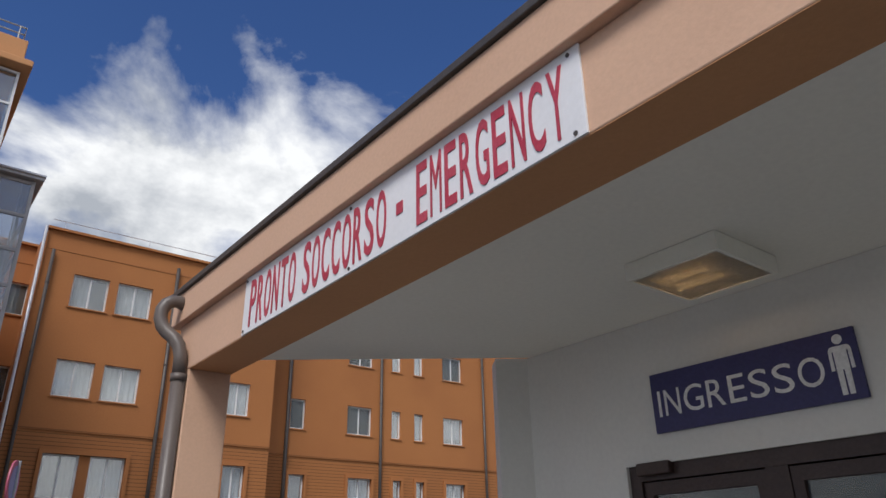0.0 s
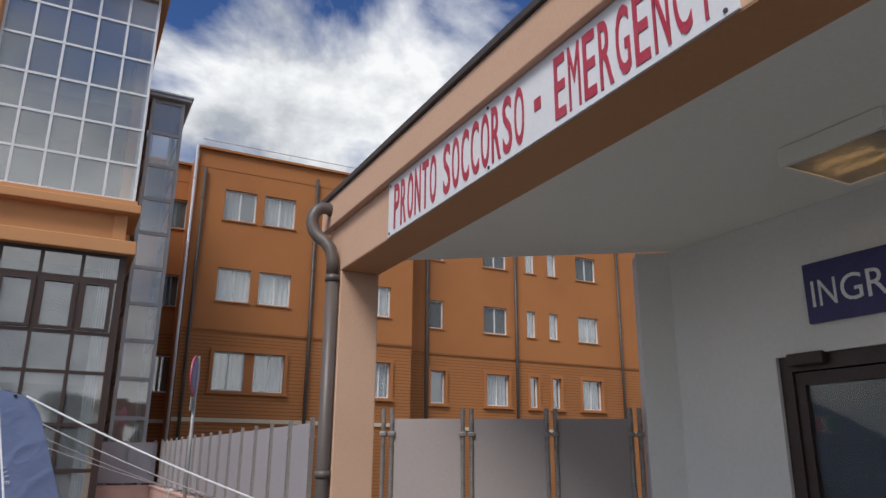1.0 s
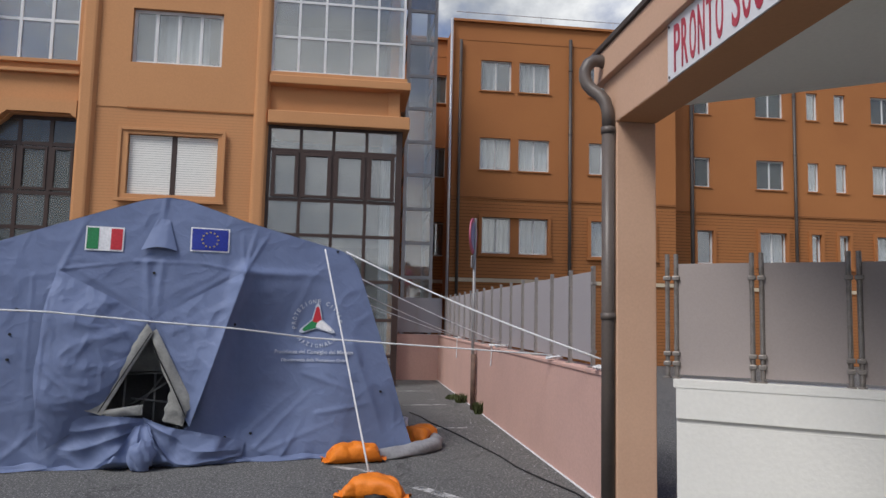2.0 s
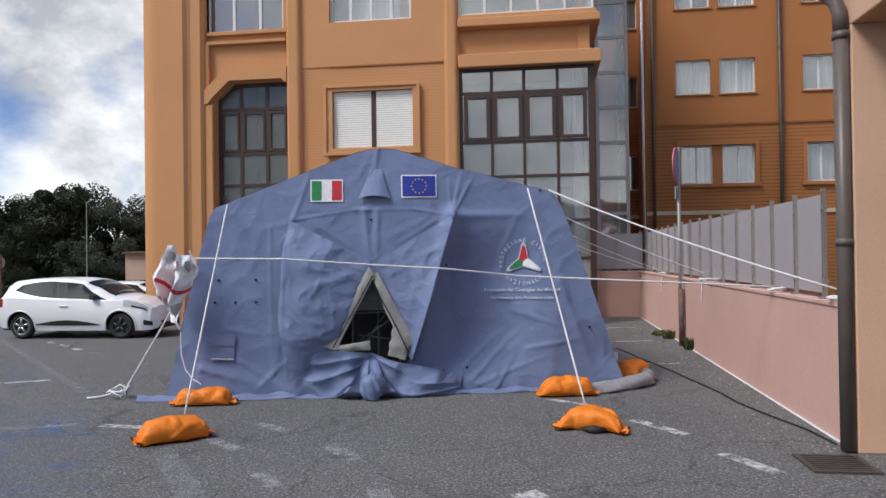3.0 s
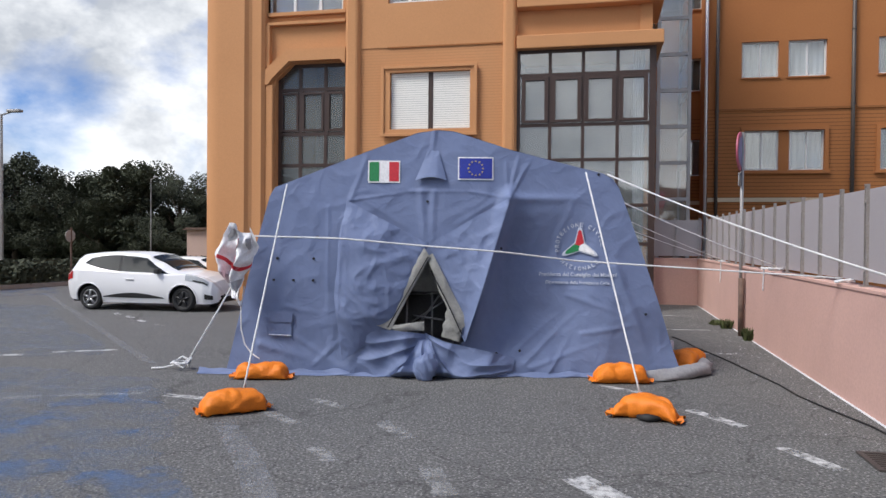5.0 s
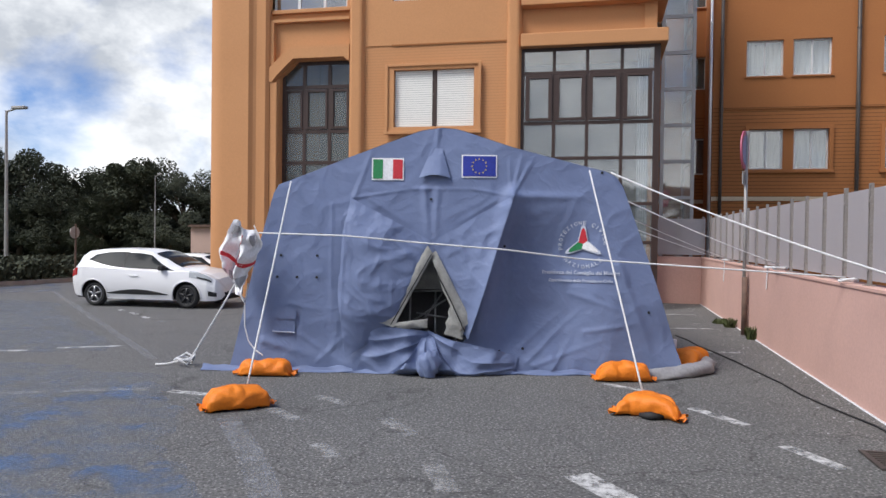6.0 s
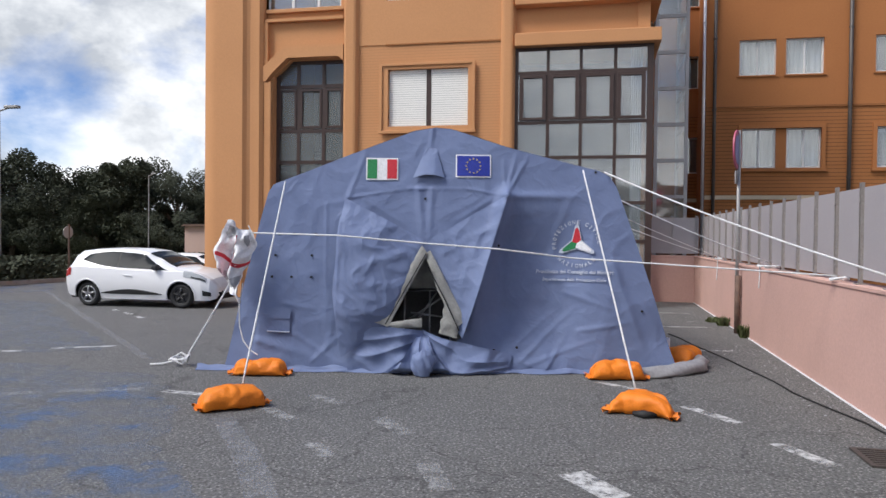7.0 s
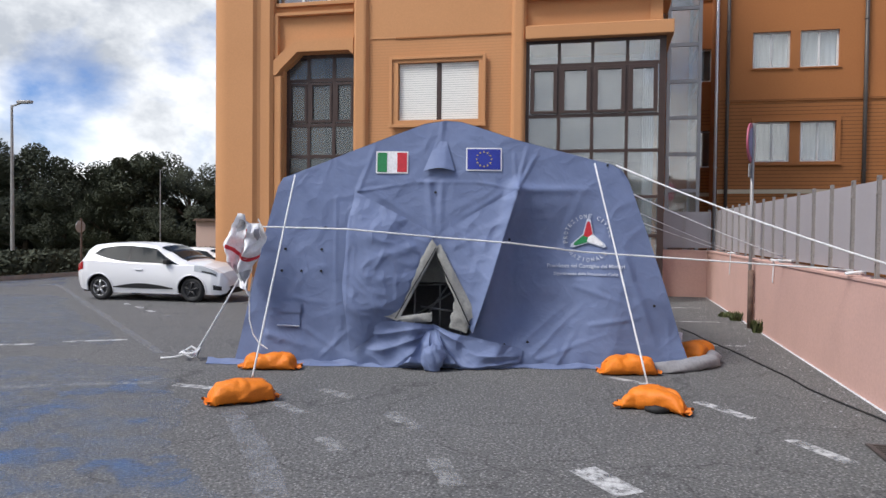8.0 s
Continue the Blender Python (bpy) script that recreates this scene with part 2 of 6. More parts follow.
M_PIPE_PALE = material("pale_metal_pipe", (0.62, 0.62, 0.64), 0.4, metal=0.5)
M_STEEL = material("stainless_steel", (0.40, 0.375, 0.355), 0.42, second=(0.30, 0.27, 0.25), scale=5, fine=60, metal=0.55)
M_STEEL_DARK = material("weathered_steel", (0.20, 0.175, 0.155), 0.45, second=(0.34, 0.31, 0.29), scale=9, fine=60, mix=0.8, metal=0.5)
M_PANEL = material("grey_screen_panel", (0.36, 0.335, 0.345), 0.8, second=(0.32, 0.295, 0.305), scale=1.4, fine=60, mix=0.6, fine_mix=0.04, bump=0.04, per_object=0.05)
M_PANEL_BROWN = material("brown_grey_screen_panel", (0.335, 0.29, 0.275), 0.85, second=(0.30, 0.255, 0.24), scale=1.4, fine=60, mix=0.6, fine_mix=0.04, bump=0.04, per_object=0.04)
M_FRAME_BROWN = material("dark_brown_frame", (0.045, 0.026, 0.022), 0.45, second=(0.06, 0.036, 0.03), scale=4, fine=40)
M_FRAME_WHITE = material("white_frame", (0.70, 0.70, 0.71), 0.45, scale=3, fine=40, fine_mix=0.04)
M_FRAME_GREY = material("grey_steel_frame", (0.40, 0.40, 0.41), 0.5, second=(0.33, 0.33, 0.34), scale=3, fine=40, metal=0.3)
M_GLASS = material("window_glass", (0.62, 0.66, 0.68), 0.03, fine_mix=0.0, mix=0.0, bump=0.02, bump_scale=0.8, transmission=0.9, ior=2.4)
M_GLASS_DARK = material("tinted_glass", (0.30, 0.34, 0.36), 0.03, fine_mix=0.0, mix=0.0, bump=0.02, bump_scale=0.8, transmission=0.85, ior=1.55)
# dark base colour carries the gloom of unlit rooms behind the panes
M_DARK_ROOM = material("dim_interior_standin", (0.085, 0.085, 0.085), 0.9, scale=0.8)
M_CURTAIN = material("pale_curtain", (0.40, 0.43, 0.47), 0.9, second=(0.20, 0.23, 0.27), scale=3.0, fine=14, mix=0.9, fine_mix=0.12, stretch=(3, 3, 0.4), per_object=0.15)
M_BLIND = material("white_roller_blind", (0.80, 0.79, 0.74), 0.7, second=(0.74, 0.73, 0.69), scale=2, fine=30, mix=0.5, fine_mix=0.03, courses=0.055, bump=0.4)
M_SIGN_WHITE = material("white_sign_board", (0.78, 0.78, 0.80), 0.45, second=(0.70, 0.70, 0.71), scale=3, fine=40, mix=0.5, fine_mix=0.03, bump=0.04)
M_RED = material("faded_red_letters", (0.42, 0.035, 0.065), 0.5, second=(0.5, 0.08, 0.11), scale=6, fine=60, mix=0.7)
M_NAVY = material("navy_sign", (0.028, 0.026, 0.115), 0.4, second=(0.035, 0.032, 0.13), scale=3, fine=40)
M_LETTER = material("white_letters", (0.78, 0.78, 0.78), 0.5)
M_TENT = cloth_material("blue_grey_tent_cloth", (0.162, 0.208, 0.352), (0.138, 0.178, 0.306))
M_TENT_IN = material("tent_inside_cloth", (0.24, 0.24, 0.25), 0.85, scale=3)
M_LINING = material("grey_canvas_lining", (0.36, 0.36, 0.34), 0.85, second=(0.22, 0.22, 0.21), scale=5, fine=40, mix=0.8, bump=0.5, bump_scale=12)
M_SHEET = material("grey_groundsheet", (0.36, 0.36, 0.37), 0.6, second=(0.24, 0.24, 0.25), scale=3, fine=30, mix=0.8, bump=0.4, bump_scale=6)
M_BAG = material("orange_sandbag_cloth", (0.80, 0.22, 0.012), 0.6, second=(0.62, 0.15, 0.01), scale=4, fine=70, mix=0.7, fine_mix=0.08, bump=0.7, bump_scale=14)
M_ROPE = material("white_rope", (0.76, 0.76, 0.77), 0.8, second=(0.62, 0.62, 0.62), scale=20, fine=150, mix=0.6, bump=0.5)
M_BLACK = material("black_rubber", (0.018, 0.018, 0.019), 0.7, second=(0.03, 0.03, 0.03), scale=5, fine=60)
M_GREEN = material("flag_green", (0.02, 0.22, 0.075), 0.6, scale=5)
M_FLAG_RED = material("flag_red", (0.56, 0.03, 0.045), 0.6, scale=5)
M_FLAG_WHITE = material("flag_white", (0.80, 0.80, 0.82), 0.65, second=(0.70, 0.70, 0.73), scale=5)
M_EU_BLUE = material("flag_blue", (0.018, 0.035, 0.30), 0.6, scale=5)
M_YELLOW = material("flag_yellow", (0.62, 0.50, 0.12), 0.6)
M_PRINT = material("pale_print", (0.58, 0.62, 0.70), 0.6, second=(0.42, 0.46, 0.58), scale=9, mix=0.8)
M_CAR = material("white_car_paint", (0.80, 0.80, 0.81), 0.28, second=(0.76, 0.76, 0.77), scale=1, mix=0.3, fine_mix=0.01, bump=0.0, coat=0.6)
M_CAR_GLASS = material("car_glass", (0.025, 0.029, 0.032), 0.12, fine_mix=0.0, mix=0.2, bump=0.0)
M_CAR_GLASS.node_tree.nodes["Principled BSDF"].inputs["Specular IOR Level"].default_value = 0.04
M_CHROME = material("alloy_rim", (0.45, 0.45, 0.46), 0.35, metal=0.9, fine_mix=0.02)
M_DARK_ALLOY = material("dark_alloy", (0.06, 0.06, 0.062), 0.45, metal=0.6)
M_LIGHT_LENS = material("headlight_lens", (0.42, 0.44, 0.46), 0.08, mix=0.3)
M_TAIL = material("tail_light", (0.35, 0.015, 0.015), 0.2)
M_LEAF = material("dark_foliage", (0.058, 0.066, 0.042), 0.95, second=(0.034, 0.041, 0.026), scale=0.8, fine=6, mix=0.9, fine_mix=0.35, bump=0.0, per_object=0.2)
M_WEED = material("weed_leaves", (0.075, 0.10, 0.03), 0.7, second=(0.05, 0.05, 0.02), scale=9, mix=0.8)
M_BARK = material("bark", (0.11, 0.085, 0.065), 0.9, second=(0.06, 0.048, 0.04), scale=4, fine=30, bump=0.6)
M_HOUSE = material("pale_pink_house", (0.50, 0.36, 0.31), 0.85, scale=0.5)
M_ROAD_WHITE = worn_paint("worn_white_paint", (0.56, 0.56, 0.55), 0.85, 7)
M_ROAD_FAINT = worn_paint("faint_white_paint", (0.46, 0.46, 0.45), 0.74, 9, 0.3, 0.85)
M_ROAD_FADED = worn_paint("faded_white_line", (0.38, 0.39, 0.41), 0.76, 7, 0.4, 0.78)
M_ROAD_BLUE = worn_paint("worn_blue_paint", (0.10, 0.19, 0.37), 0.40, 1.3, 0.20, 0.80)
M_ROAD_WASH = worn_paint("pale_blue_paint_film", (0.20, 0.245, 0.32), 0.80, 2.6, 0.40, 0.62)
M_SIGN_RED = material("faded_red_sign", (0.45, 0.10, 0.16), 0.5)
M_SIGN_BLUE = material("faded_blue_sign", (0.24, 0.25, 0.42), 0.5)
M_GALV = material("galvanised_pole", (0.36, 0.35, 0.34), 0.5, second=(0.24, 0.22, 0.21), scale=5, fine=40, metal=0.4)
M_RUST = material("rusty_post", (0.16, 0.10, 0.075), 0.8, second=(0.09, 0.06, 0.05), scale=8, mix=0.8)
M_GRASS = material("dry_verge", (0.10, 0.10, 0.05), 0.95, second=(0.06, 0.07, 0.03), scale=0.8, fine=20, mix=0.9, fine_mix=0.3, bump=0.6)
M_TUBE = bpy.data.materials.new("lamp_tube_glow")
M_TUBE.use_nodes = True
M_TUBE.node_tree.nodes["Principled BSDF"].inputs["Emission Color"].default_value = (1.0, 0.62, 0.28, 1)
M_TUBE.node_tree.nodes["Principled BSDF"].inputs["Emission Strength"].default_value = 3.0
M_DIFFUSER = material("yellowed_diffuser", (0.46, 0.43, 0.36), 0.35, second=(0.40, 0.37, 0.30), scale=6, transmission=0.55, bump=0.15, bump_scale=90)


# ---- mesh helpers ----
def B():
    return bmesh.new()


def box(bm, x0, x1, y0, y1, z0, z1, bevel=0.0):
    vs = [bm.verts.new((x, y, z)) for x in (x0, x1) for y in (y0, y1) for z in (z0, z1)]
    fs = [bm.faces.new([vs[i] for i in q]) for q in ((0, 1, 3, 2), (4, 6, 7, 5), (0, 4, 5, 1), (2, 3, 7, 6), (0, 2, 6, 4), (1, 5, 7, 3))]
    if bevel:
        es = list({e for f in fs for e in f.edges})
        bmesh.ops.bevel(bm, geom=es, offset=bevel, segments=2, affect="EDGES", profile=0.5)
    return bm


def prism(bm, poly, z0, z1):
    """A flat polygon of (x, y) raised from z0 to z1."""
    lo = [bm.verts.new((x, y, z0)) for x, y in poly]
    hi = [bm.verts.new((x, y, z1)) for x, y in poly]
    n = len(poly)
    bm.faces.new(lo[::-1])
    bm.faces.new(hi)
    for i in range(n):
        bm.faces.new((lo[i], lo[(i + 1) % n], hi[(i + 1) % n], hi[i]))
    return bm


def upright(bm, poly, y0, y1):
    """A polygon of (x, z) in an upright plane, thick from y0 to y1."""
    a = [bm.verts.new((x, y0, z)) for x, z in poly]
    b = [bm.verts.new((x, y1, z)) for x, z in poly]
    n = len(poly)
    bm.faces.new(a)
    bm.faces.new(b[::-1])
    for i in range(n):
        bm.faces.new((a[i], b[i], b[(i + 1) % n], a[(i + 1) % n]))
    return bm


def tube(bm, pts, r, n=8, cap=True):
    """A round bar along a line of points; r a number or one per point."""
    pts = [Vector(p) for p in pts]
    rs = r if isinstance(r, (list, tuple)) else [r] * len(pts)
    rings, side = [], None
    for i, p in enumerate(pts):
        d = (pts[min(i + 1, len(pts) - 1)] - pts[max(i - 1, 0)]).normalized()
        if side is None:
            side = d.orthogonal().normalized()
        side = (side - d * side.dot(d)).normalized()
        up = d.cross(side)
        rings.append([bm.verts.new(p + rs[i] * (math.cos(2 * math.pi * k / n) * side + math.sin(2 * math.pi * k / n) * up)) for k in range(n)])
    for a, b in zip(rings, rings[1:]):
        for k in range(n):
            bm.faces.new((a[k], a[(k + 1) % n], b[(k + 1) % n], b[k]))
    if cap:
        bm.faces.new(rings[0][::-1])
        bm.faces.new(rings[-1])
    return bm


def sheet(bm, f, nu, nv, keep=None):
    """A surface f(u, v) with u and v from 0 to 1."""
    g = [[bm.verts.new(f(i / nu, j / nv)) for j in range(nv + 1)] for i in range(nu + 1)]
    for i in range(nu):
        for j in range(nv):
            if keep is None or keep((i + 0.5) / nu, (j + 0.5) / nv):
                bm.faces.new((g[i][j], g[i + 1][j], g[i + 1][j + 1], g[i][j + 1]))
    loose = [v for v in bm.verts if not v.link_faces]
    for v in loose:
        bm.verts.remove(v)
    return bm


def mesh_of(name, bm, mat, smooth=False, recalc=True):
    if recalc:
        bmesh.ops.recalc_face_normals(bm, faces=bm.faces[:])
    me = bpy.data.meshes.new(name)
    bm.to_mesh(me)
    bm.free()
    me.materials.append(mat)
    if smooth:
        me.polygons.foreach_set("use_smooth", [True] * len(me.polygons))
    return me


def part(name, bm, mat, parent, label="", smooth=False, recalc=True):
    ob = new(name, mesh_of(name, bm, mat, smooth, recalc) if isinstance(bm, bmesh.types.BMesh) else bm)
    ob.parent = parent
    if label:
        tagged(ob, label)
    return ob


def thing(name, m=None, label="", category="", group="", kind=""):
    ob = new(name)
    ob.empty_display_size = 0.1
    if m is not None:
        ob.matrix_basis = m
    return tagged(ob, label, category, group, kind)


def single(name, bm, mat, label="", category="", group="", kind="", smooth=False, m=None, recalc=True):
    ob = new(name, mesh_of(name, bm, mat, smooth, recalc))
    if m is not None:
        ob.matrix_basis = m
    return tagged(ob, label, category, group, kind)


def words(body, width, height, depth=0.004, bold=0.0, m=None):
    """Raised lettering in the x-z plane, its lower left at the origin, of the given size."""
    cu = bpy.data.curves.new("lettering", "FONT")
    cu.body, cu.extrude, cu.offset, cu.resolution_u = body, 0.01, bold, 4
    ob = bpy.data.objects.new("lettering", cu)
    scene.collection.objects.link(ob)
    bpy.context.view_layer.update()
    me = bpy.data.meshes.new_from_object(ob.evaluated_get(bpy.context.evaluated_depsgraph_get()))
    bpy.data.objects.remove(ob)
    bm = B()
    bm.from_mesh(me)
    bpy.data.meshes.remove(me)
    xs, ys, zs = ([v.co[i] for v in bm.verts] for i in range(3))
    x0, x1, y0, y1, z0, z1 = min(xs), max(xs), min(ys), max(ys), min(zs), max(zs)
    for v in bm.verts:
        x, y, z = v.co
        v.co = ((x - x0) / (x1 - x0) * width, -(z - z0) / (z1 - z0) * depth, (y - y0) / (y1 - y0) * height)
        if m is not None:
            v.co = m @ v.co
    return bm


def holed_wall(bm, x0, x1, z0, z1, y, thick, holes):
    """An upright wall facing -y with openings (x0, x1, z0, z1) that go through it."""
    xs = sorted({x0, x1, *(h[0] for h in holes), *(h[1] for h in holes)})
    zs = sorted({z0, z1, *(h[2] for h in holes), *(h[3] for h in holes)})
    grid = {}

    def v(x, yy, z):
        k = (round(x, 4), round(yy, 4), round(z, 4))
        if k not in grid:
            grid[k] = bm.verts.new(k)
        return grid[k]
    for xa, xb in zip(xs, xs[1:]):
        for za, zb in zip(zs, zs[1:]):
            cx, cz = (xa + xb) / 2, (za + zb) / 2
            if any(h[0] < cx < h[1] and h[2] < cz < h[3] for h in holes):
                continue
            bm.faces.new((v(xa, y, za), v(xb, y, za), v(xb, y, zb), v(xa, y, zb)))
            bm.faces.new((v(xa, y + thick, za), v(xa, y + thick, zb), v(xb, y + thick, zb), v(xb, y + thick, za)))
    for xa, xb in zip(xs, xs[1:]):
        for z in (z0, z1):
            bm.faces.new((v(xa, y, z), v(xb, y, z), v(xb, y + thick, z), v(xa, y + thick, z)))
        for h in holes:
            if h[0] - 1e-6 <= xa and xb <= h[1] + 1e-6:
                for z in (h[2], h[3]):
                    if z0 < z < z1:
                        bm.faces.new((v(xa, y, z), v(xb, y, z), v(xb, y + thick, z), v(xa, y + thick, z)))
    for za, zb in zip(zs, zs[1:]):
        for x in (x0, x1):
            if not any(abs(x - q) < 1e-6 and h[2] <= za and zb <= h[3] for h in holes for q in h[:2]):
                bm.faces.new((v(x, y, za), v(x, y, zb), v(x, y + thick, zb), v(x, y + thick, za)))
        for h in holes:
            if h[2] - 1e-6 <= za and zb <= h[3] + 1e-6:
                for x in h[:2]:
                    bm.faces.new((v(x, y, za), v(x, y, zb), v(x, y + thick, zb), v(x, y + thick, za)))
    return bm


# ---- ground ----
g = B()
sheet(g, lambda u, v: (-900 + 1800 * u, -900 + 1800 * v, 0), 8, 8)
single("ground", g, M_ASPHALT, "grey worn asphalt car park with pale stones and cracks", "ground", kind="structure", recalc=False)


# ---- canopy over the entrance ----
WX = 2.5            # outer face of the beam, the pillar and the car park wall
ZB = 3.46           # underside of beam and ceiling
XD = 4.66           # wall with the entrance door
canopy = thing("canopy", None, "peach-plastered entrance canopy with dark roof flashing", "canopy", kind="structure")
part("fascia_beam", box(B(), WX, WX + 0.37, -4.0, 7.30, ZB, 3.906, 0.008), M_PEACH, canopy)
part("fascia_upper_band", box(B(), WX - 0.06, WX + 0.30, -4.0, 7.40, 3.907, 4.185, 0.008), M_PEACH, canopy)
part("roof_flashing", box(B(), WX - 0.085, WX + 0.5, -4.0, 7.44, 4.187, 4.24, 0.006), M_COPING, canopy, "dark metal roof flashing")
# thin plate giving the underside a browner tone than the beam's face
part("beam_soffit", box(B(), WX + 0.004, WX + 0.366, -3.99, 6.945, ZB - 0.004, ZB - 0.0005), M_SOFFIT, canopy, "ochre-toned underside of the beam")
part("pillar", box(B(), WX, WX + 0.37, 6.95, 7.30, 0.0, ZB, 0.01), M_PEACH, canopy)
roof_poly = [(WX + 0.37, -4.0), (9.0, -4.0), (9.0, 5.25), (4.47, 5.25), (2.97, 6.33), (WX + 0.37, 6.40)]
part("roof_slab", prism(B(), roof_poly, ZB + 0.09, 4.18), M_PEACH, canopy)
single("ceiling", prism(B(), [(WX + 0.37, -4.0), (XD + 0.2, -4.0), (XD + 0.2, 4.98), (4.47, 5.25), (2.97, 6.33), (WX + 0.37, 6.40)], ZB + 0.004, ZB + 0.085),
       M_CEIL, "off-white painted canopy ceiling", "ceiling", kind="structure")

# wall with the door, and the slanting end wall
DY0, DY1, DZ = 1.20, 4.25, 2.50
dw = upright(B(), [(-4.0, 0), (DY0, 0), (DY0, DZ), (DY1, DZ), (DY1, 0), (5.14, 0), (5.14, ZB + 0.002), (-4.0, ZB + 0.002)], -XD - 0.25, -XD)
for v in dw.verts:
    v.co = (-v.co.y, v.co.x, v.co.z)
single("wall_entrance", dw, M_WHITE_WALL, "white plastered wall round the entrance door", "wall", kind="structure")
ev = Vector((1.83, -1.27, 0)).normalized()          # run of the slanting end
en = Vector((-ev.y, ev.x, 0))                       # away from the entrance


def slant(s, out, z):
    p = Vector((2.72, 6.48, 0)) + ev * s + en * out
    return (p.x, p.y, z)


def slant_box(bm, s0, s1, o0, o1, z0, z1):
    prism(bm, [slant(s0, o0, 0)[:2], slant(s1, o0, 0)[:2], slant(s1, o1, 0)[:2], slant(s0, o1, 0)[:2]], z0, z1)
    return bm


S_END = 2.10
ew = B()
slant_box(ew, S_END, 2.44, 0.0, 0.25, 0.0, ZB + 0.002)
single("wall_end", ew, M_WHITE_WALL, "white plastered end wall under the canopy", "wall", kind="structure")
lw = B()
slant_box(lw, 0.10, S_END - 0.002, 0.0, 0.22, 0.0, 1.14)
slant_box(lw, 0.08, S_END - 0.004, -0.035, 0.25, 1.142, 1.205)
slant_box(lw, 0.10, S_END - 0.004, -0.03, -0.001, 0.90, 1.141)
slant_box(lw, 0.10, S_END - 0.004, -0.012, -0.001, 0.0, 0.86)
single("wall_low", lw, M_WHITE_WALL, "low white plastered parapet wall with a flat cap", "wall", kind="structure")

# entrance door, dark aluminium with glazed leaves
door = thing("entrance_door", pose(XD, 0, 0), "dark brown aluminium glazed entrance door, closed", "door")
fr = B()
box(fr, 0.03, 0.13, DY1 - 0.09, DY1, 0, DZ)
box(fr, 0.03, 0.13, DY0, DY0 + 0.09, 0, DZ)
box(fr, 0.03, 0.13, DY0 + 0.09, DY1 - 0.09, DZ - 0.10, DZ)
box(fr, 0.04, 0.12, 3.14, 3.28, 0, DZ - 0.10)
box(fr, 0.04, 0.12, 2.10, 2.20, 0, DZ - 0.10)
part("frame", fr, M_FRAME_BROWN, door)
for ya, yb in ((DY0 + 0.09, 2.10), (2.20, 3.14), (3.28, DY1 - 0.09)):
    lf = B()
    box(lf, 0.05, 0.11, ya + 0.002, ya + 0.07, 0.02, DZ - 0.11)
    box(lf, 0.05, 0.11, yb - 0.07, yb - 0.002, 0.02, DZ - 0.11)
    box(lf, 0.05, 0.11, ya + 0.07, yb - 0.07, 0.02, 0.22)
    box(lf, 0.05, 0.11, ya + 0.07, yb - 0.07, DZ - 0.19, DZ - 0.11)
    leaf = part("leaf", lf, M_FRAME_BROWN, door)
    part("pane", box(B(), 0.075, 0.085, ya + 0.072, yb - 0.072, 0.222, DZ - 0.192), M_GLASS_DARK, leaf)
part("door_closer", box(B(), -0.03, 0.03, DY1 - 0.36, DY1 - 0.10, DZ - 0.07, DZ + 0.01, 0.01), M_FRAME_BROWN, door)
# dark hall walls added to shut sky light out behind the door
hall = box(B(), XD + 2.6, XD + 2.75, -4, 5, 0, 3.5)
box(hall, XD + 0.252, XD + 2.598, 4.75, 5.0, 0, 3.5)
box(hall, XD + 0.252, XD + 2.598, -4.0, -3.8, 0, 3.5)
single("wall_hall", hall, M_DARK_ROOM, "dark stand-in hall walls added behind the entrance door", "wall", kind="structure")

# board with the large lettering
board = thing("emergency_sign", None, "white board with faded red capital letters on the canopy beam", "sign")
SY0, SY1, SZ0, SZ1 = 5.86, 2.53, 3.462, 3.905
turn_x = Matrix.Translation((WX - 0.014, SY0, SZ0)) @ Matrix.Rotation(radians(-90), 4, "Z")
part("board", box(B(), WX - 0.013, WX - 0.001, SY1, SY0, SZ0, SZ1, 0.002), M_SIGN_WHITE, board)
for body, a, b in (("PRONTO", 0.115, 0.825), ("SOCCORSO", 0.93, 1.895), ("-", 1.995, 2.055), ("EMERGENCY", 2.18, 3.23)):
    if body == "-":
        part("dash", words(body, b - a, 0.07, 0.004, 0.0, turn_x @ Matrix.Translation((a, 0, 0.17))), M_RED, board)
        continue
    pitch = (b - a + 0.028) / len(body)
    for k, ch in enumerate(body):
        part("letter", words(ch, pitch - 0.028, 0.355, 0.004, 0.0 if ch == "M" else 0.010, turn_x @ Matrix.Translation((a + k * pitch, 0, 0.036))), M_RED, board)
for yy in (SY0 - 0.03, 4.35, SY1 + 0.06):
    for zz in (SZ0 + 0.025, SZ1 - 0.03):
        part("screw", tube(B(), [(WX - 0.018, yy, zz), (WX - 0.012, yy, zz)], 0.011, 8), M_COPING, board)

# INGRESSO sign
ing = thing("entrance_sign", None, "navy blue sign with white capitals above the door", "sign")
part("board", box(B(), XD - 0.03, XD - 0.004, 2.59, 3.945, 2.68, 3.07, 0.003), M_NAVY, ing)
turn_i = Matrix.Translation((XD - 0.031, 3.945, 2.68)) @ Matrix.Rotation(radians(-90), 4, "Z")
at = 0.048
for ch, wd in zip("INGRESSO", (0.02, 0.118, 0.14, 0.122, 0.108, 0.122, 0.122, 0.15)):
    part("letter", words(ch, wd, 0.168, 0.003, 0.0, turn_i @ Matrix.Translation((at, 0, 0.102))), M_LETTER, ing)
    at += wd + 0.030
pic = B()
cx = 1.262
upright(pic, [(cx + 0.028 * math.cos(a * math.pi / 8), 0.335 + 0.028 * math.sin(a * math.pi / 8)) for a in range(16)], -0.003, 0)
upright(pic, [(cx - 0.036, 0.298), (cx + 0.036, 0.298), (cx + 0.036, 0.166), (cx - 0.036, 0.166)], -0.003, 0)
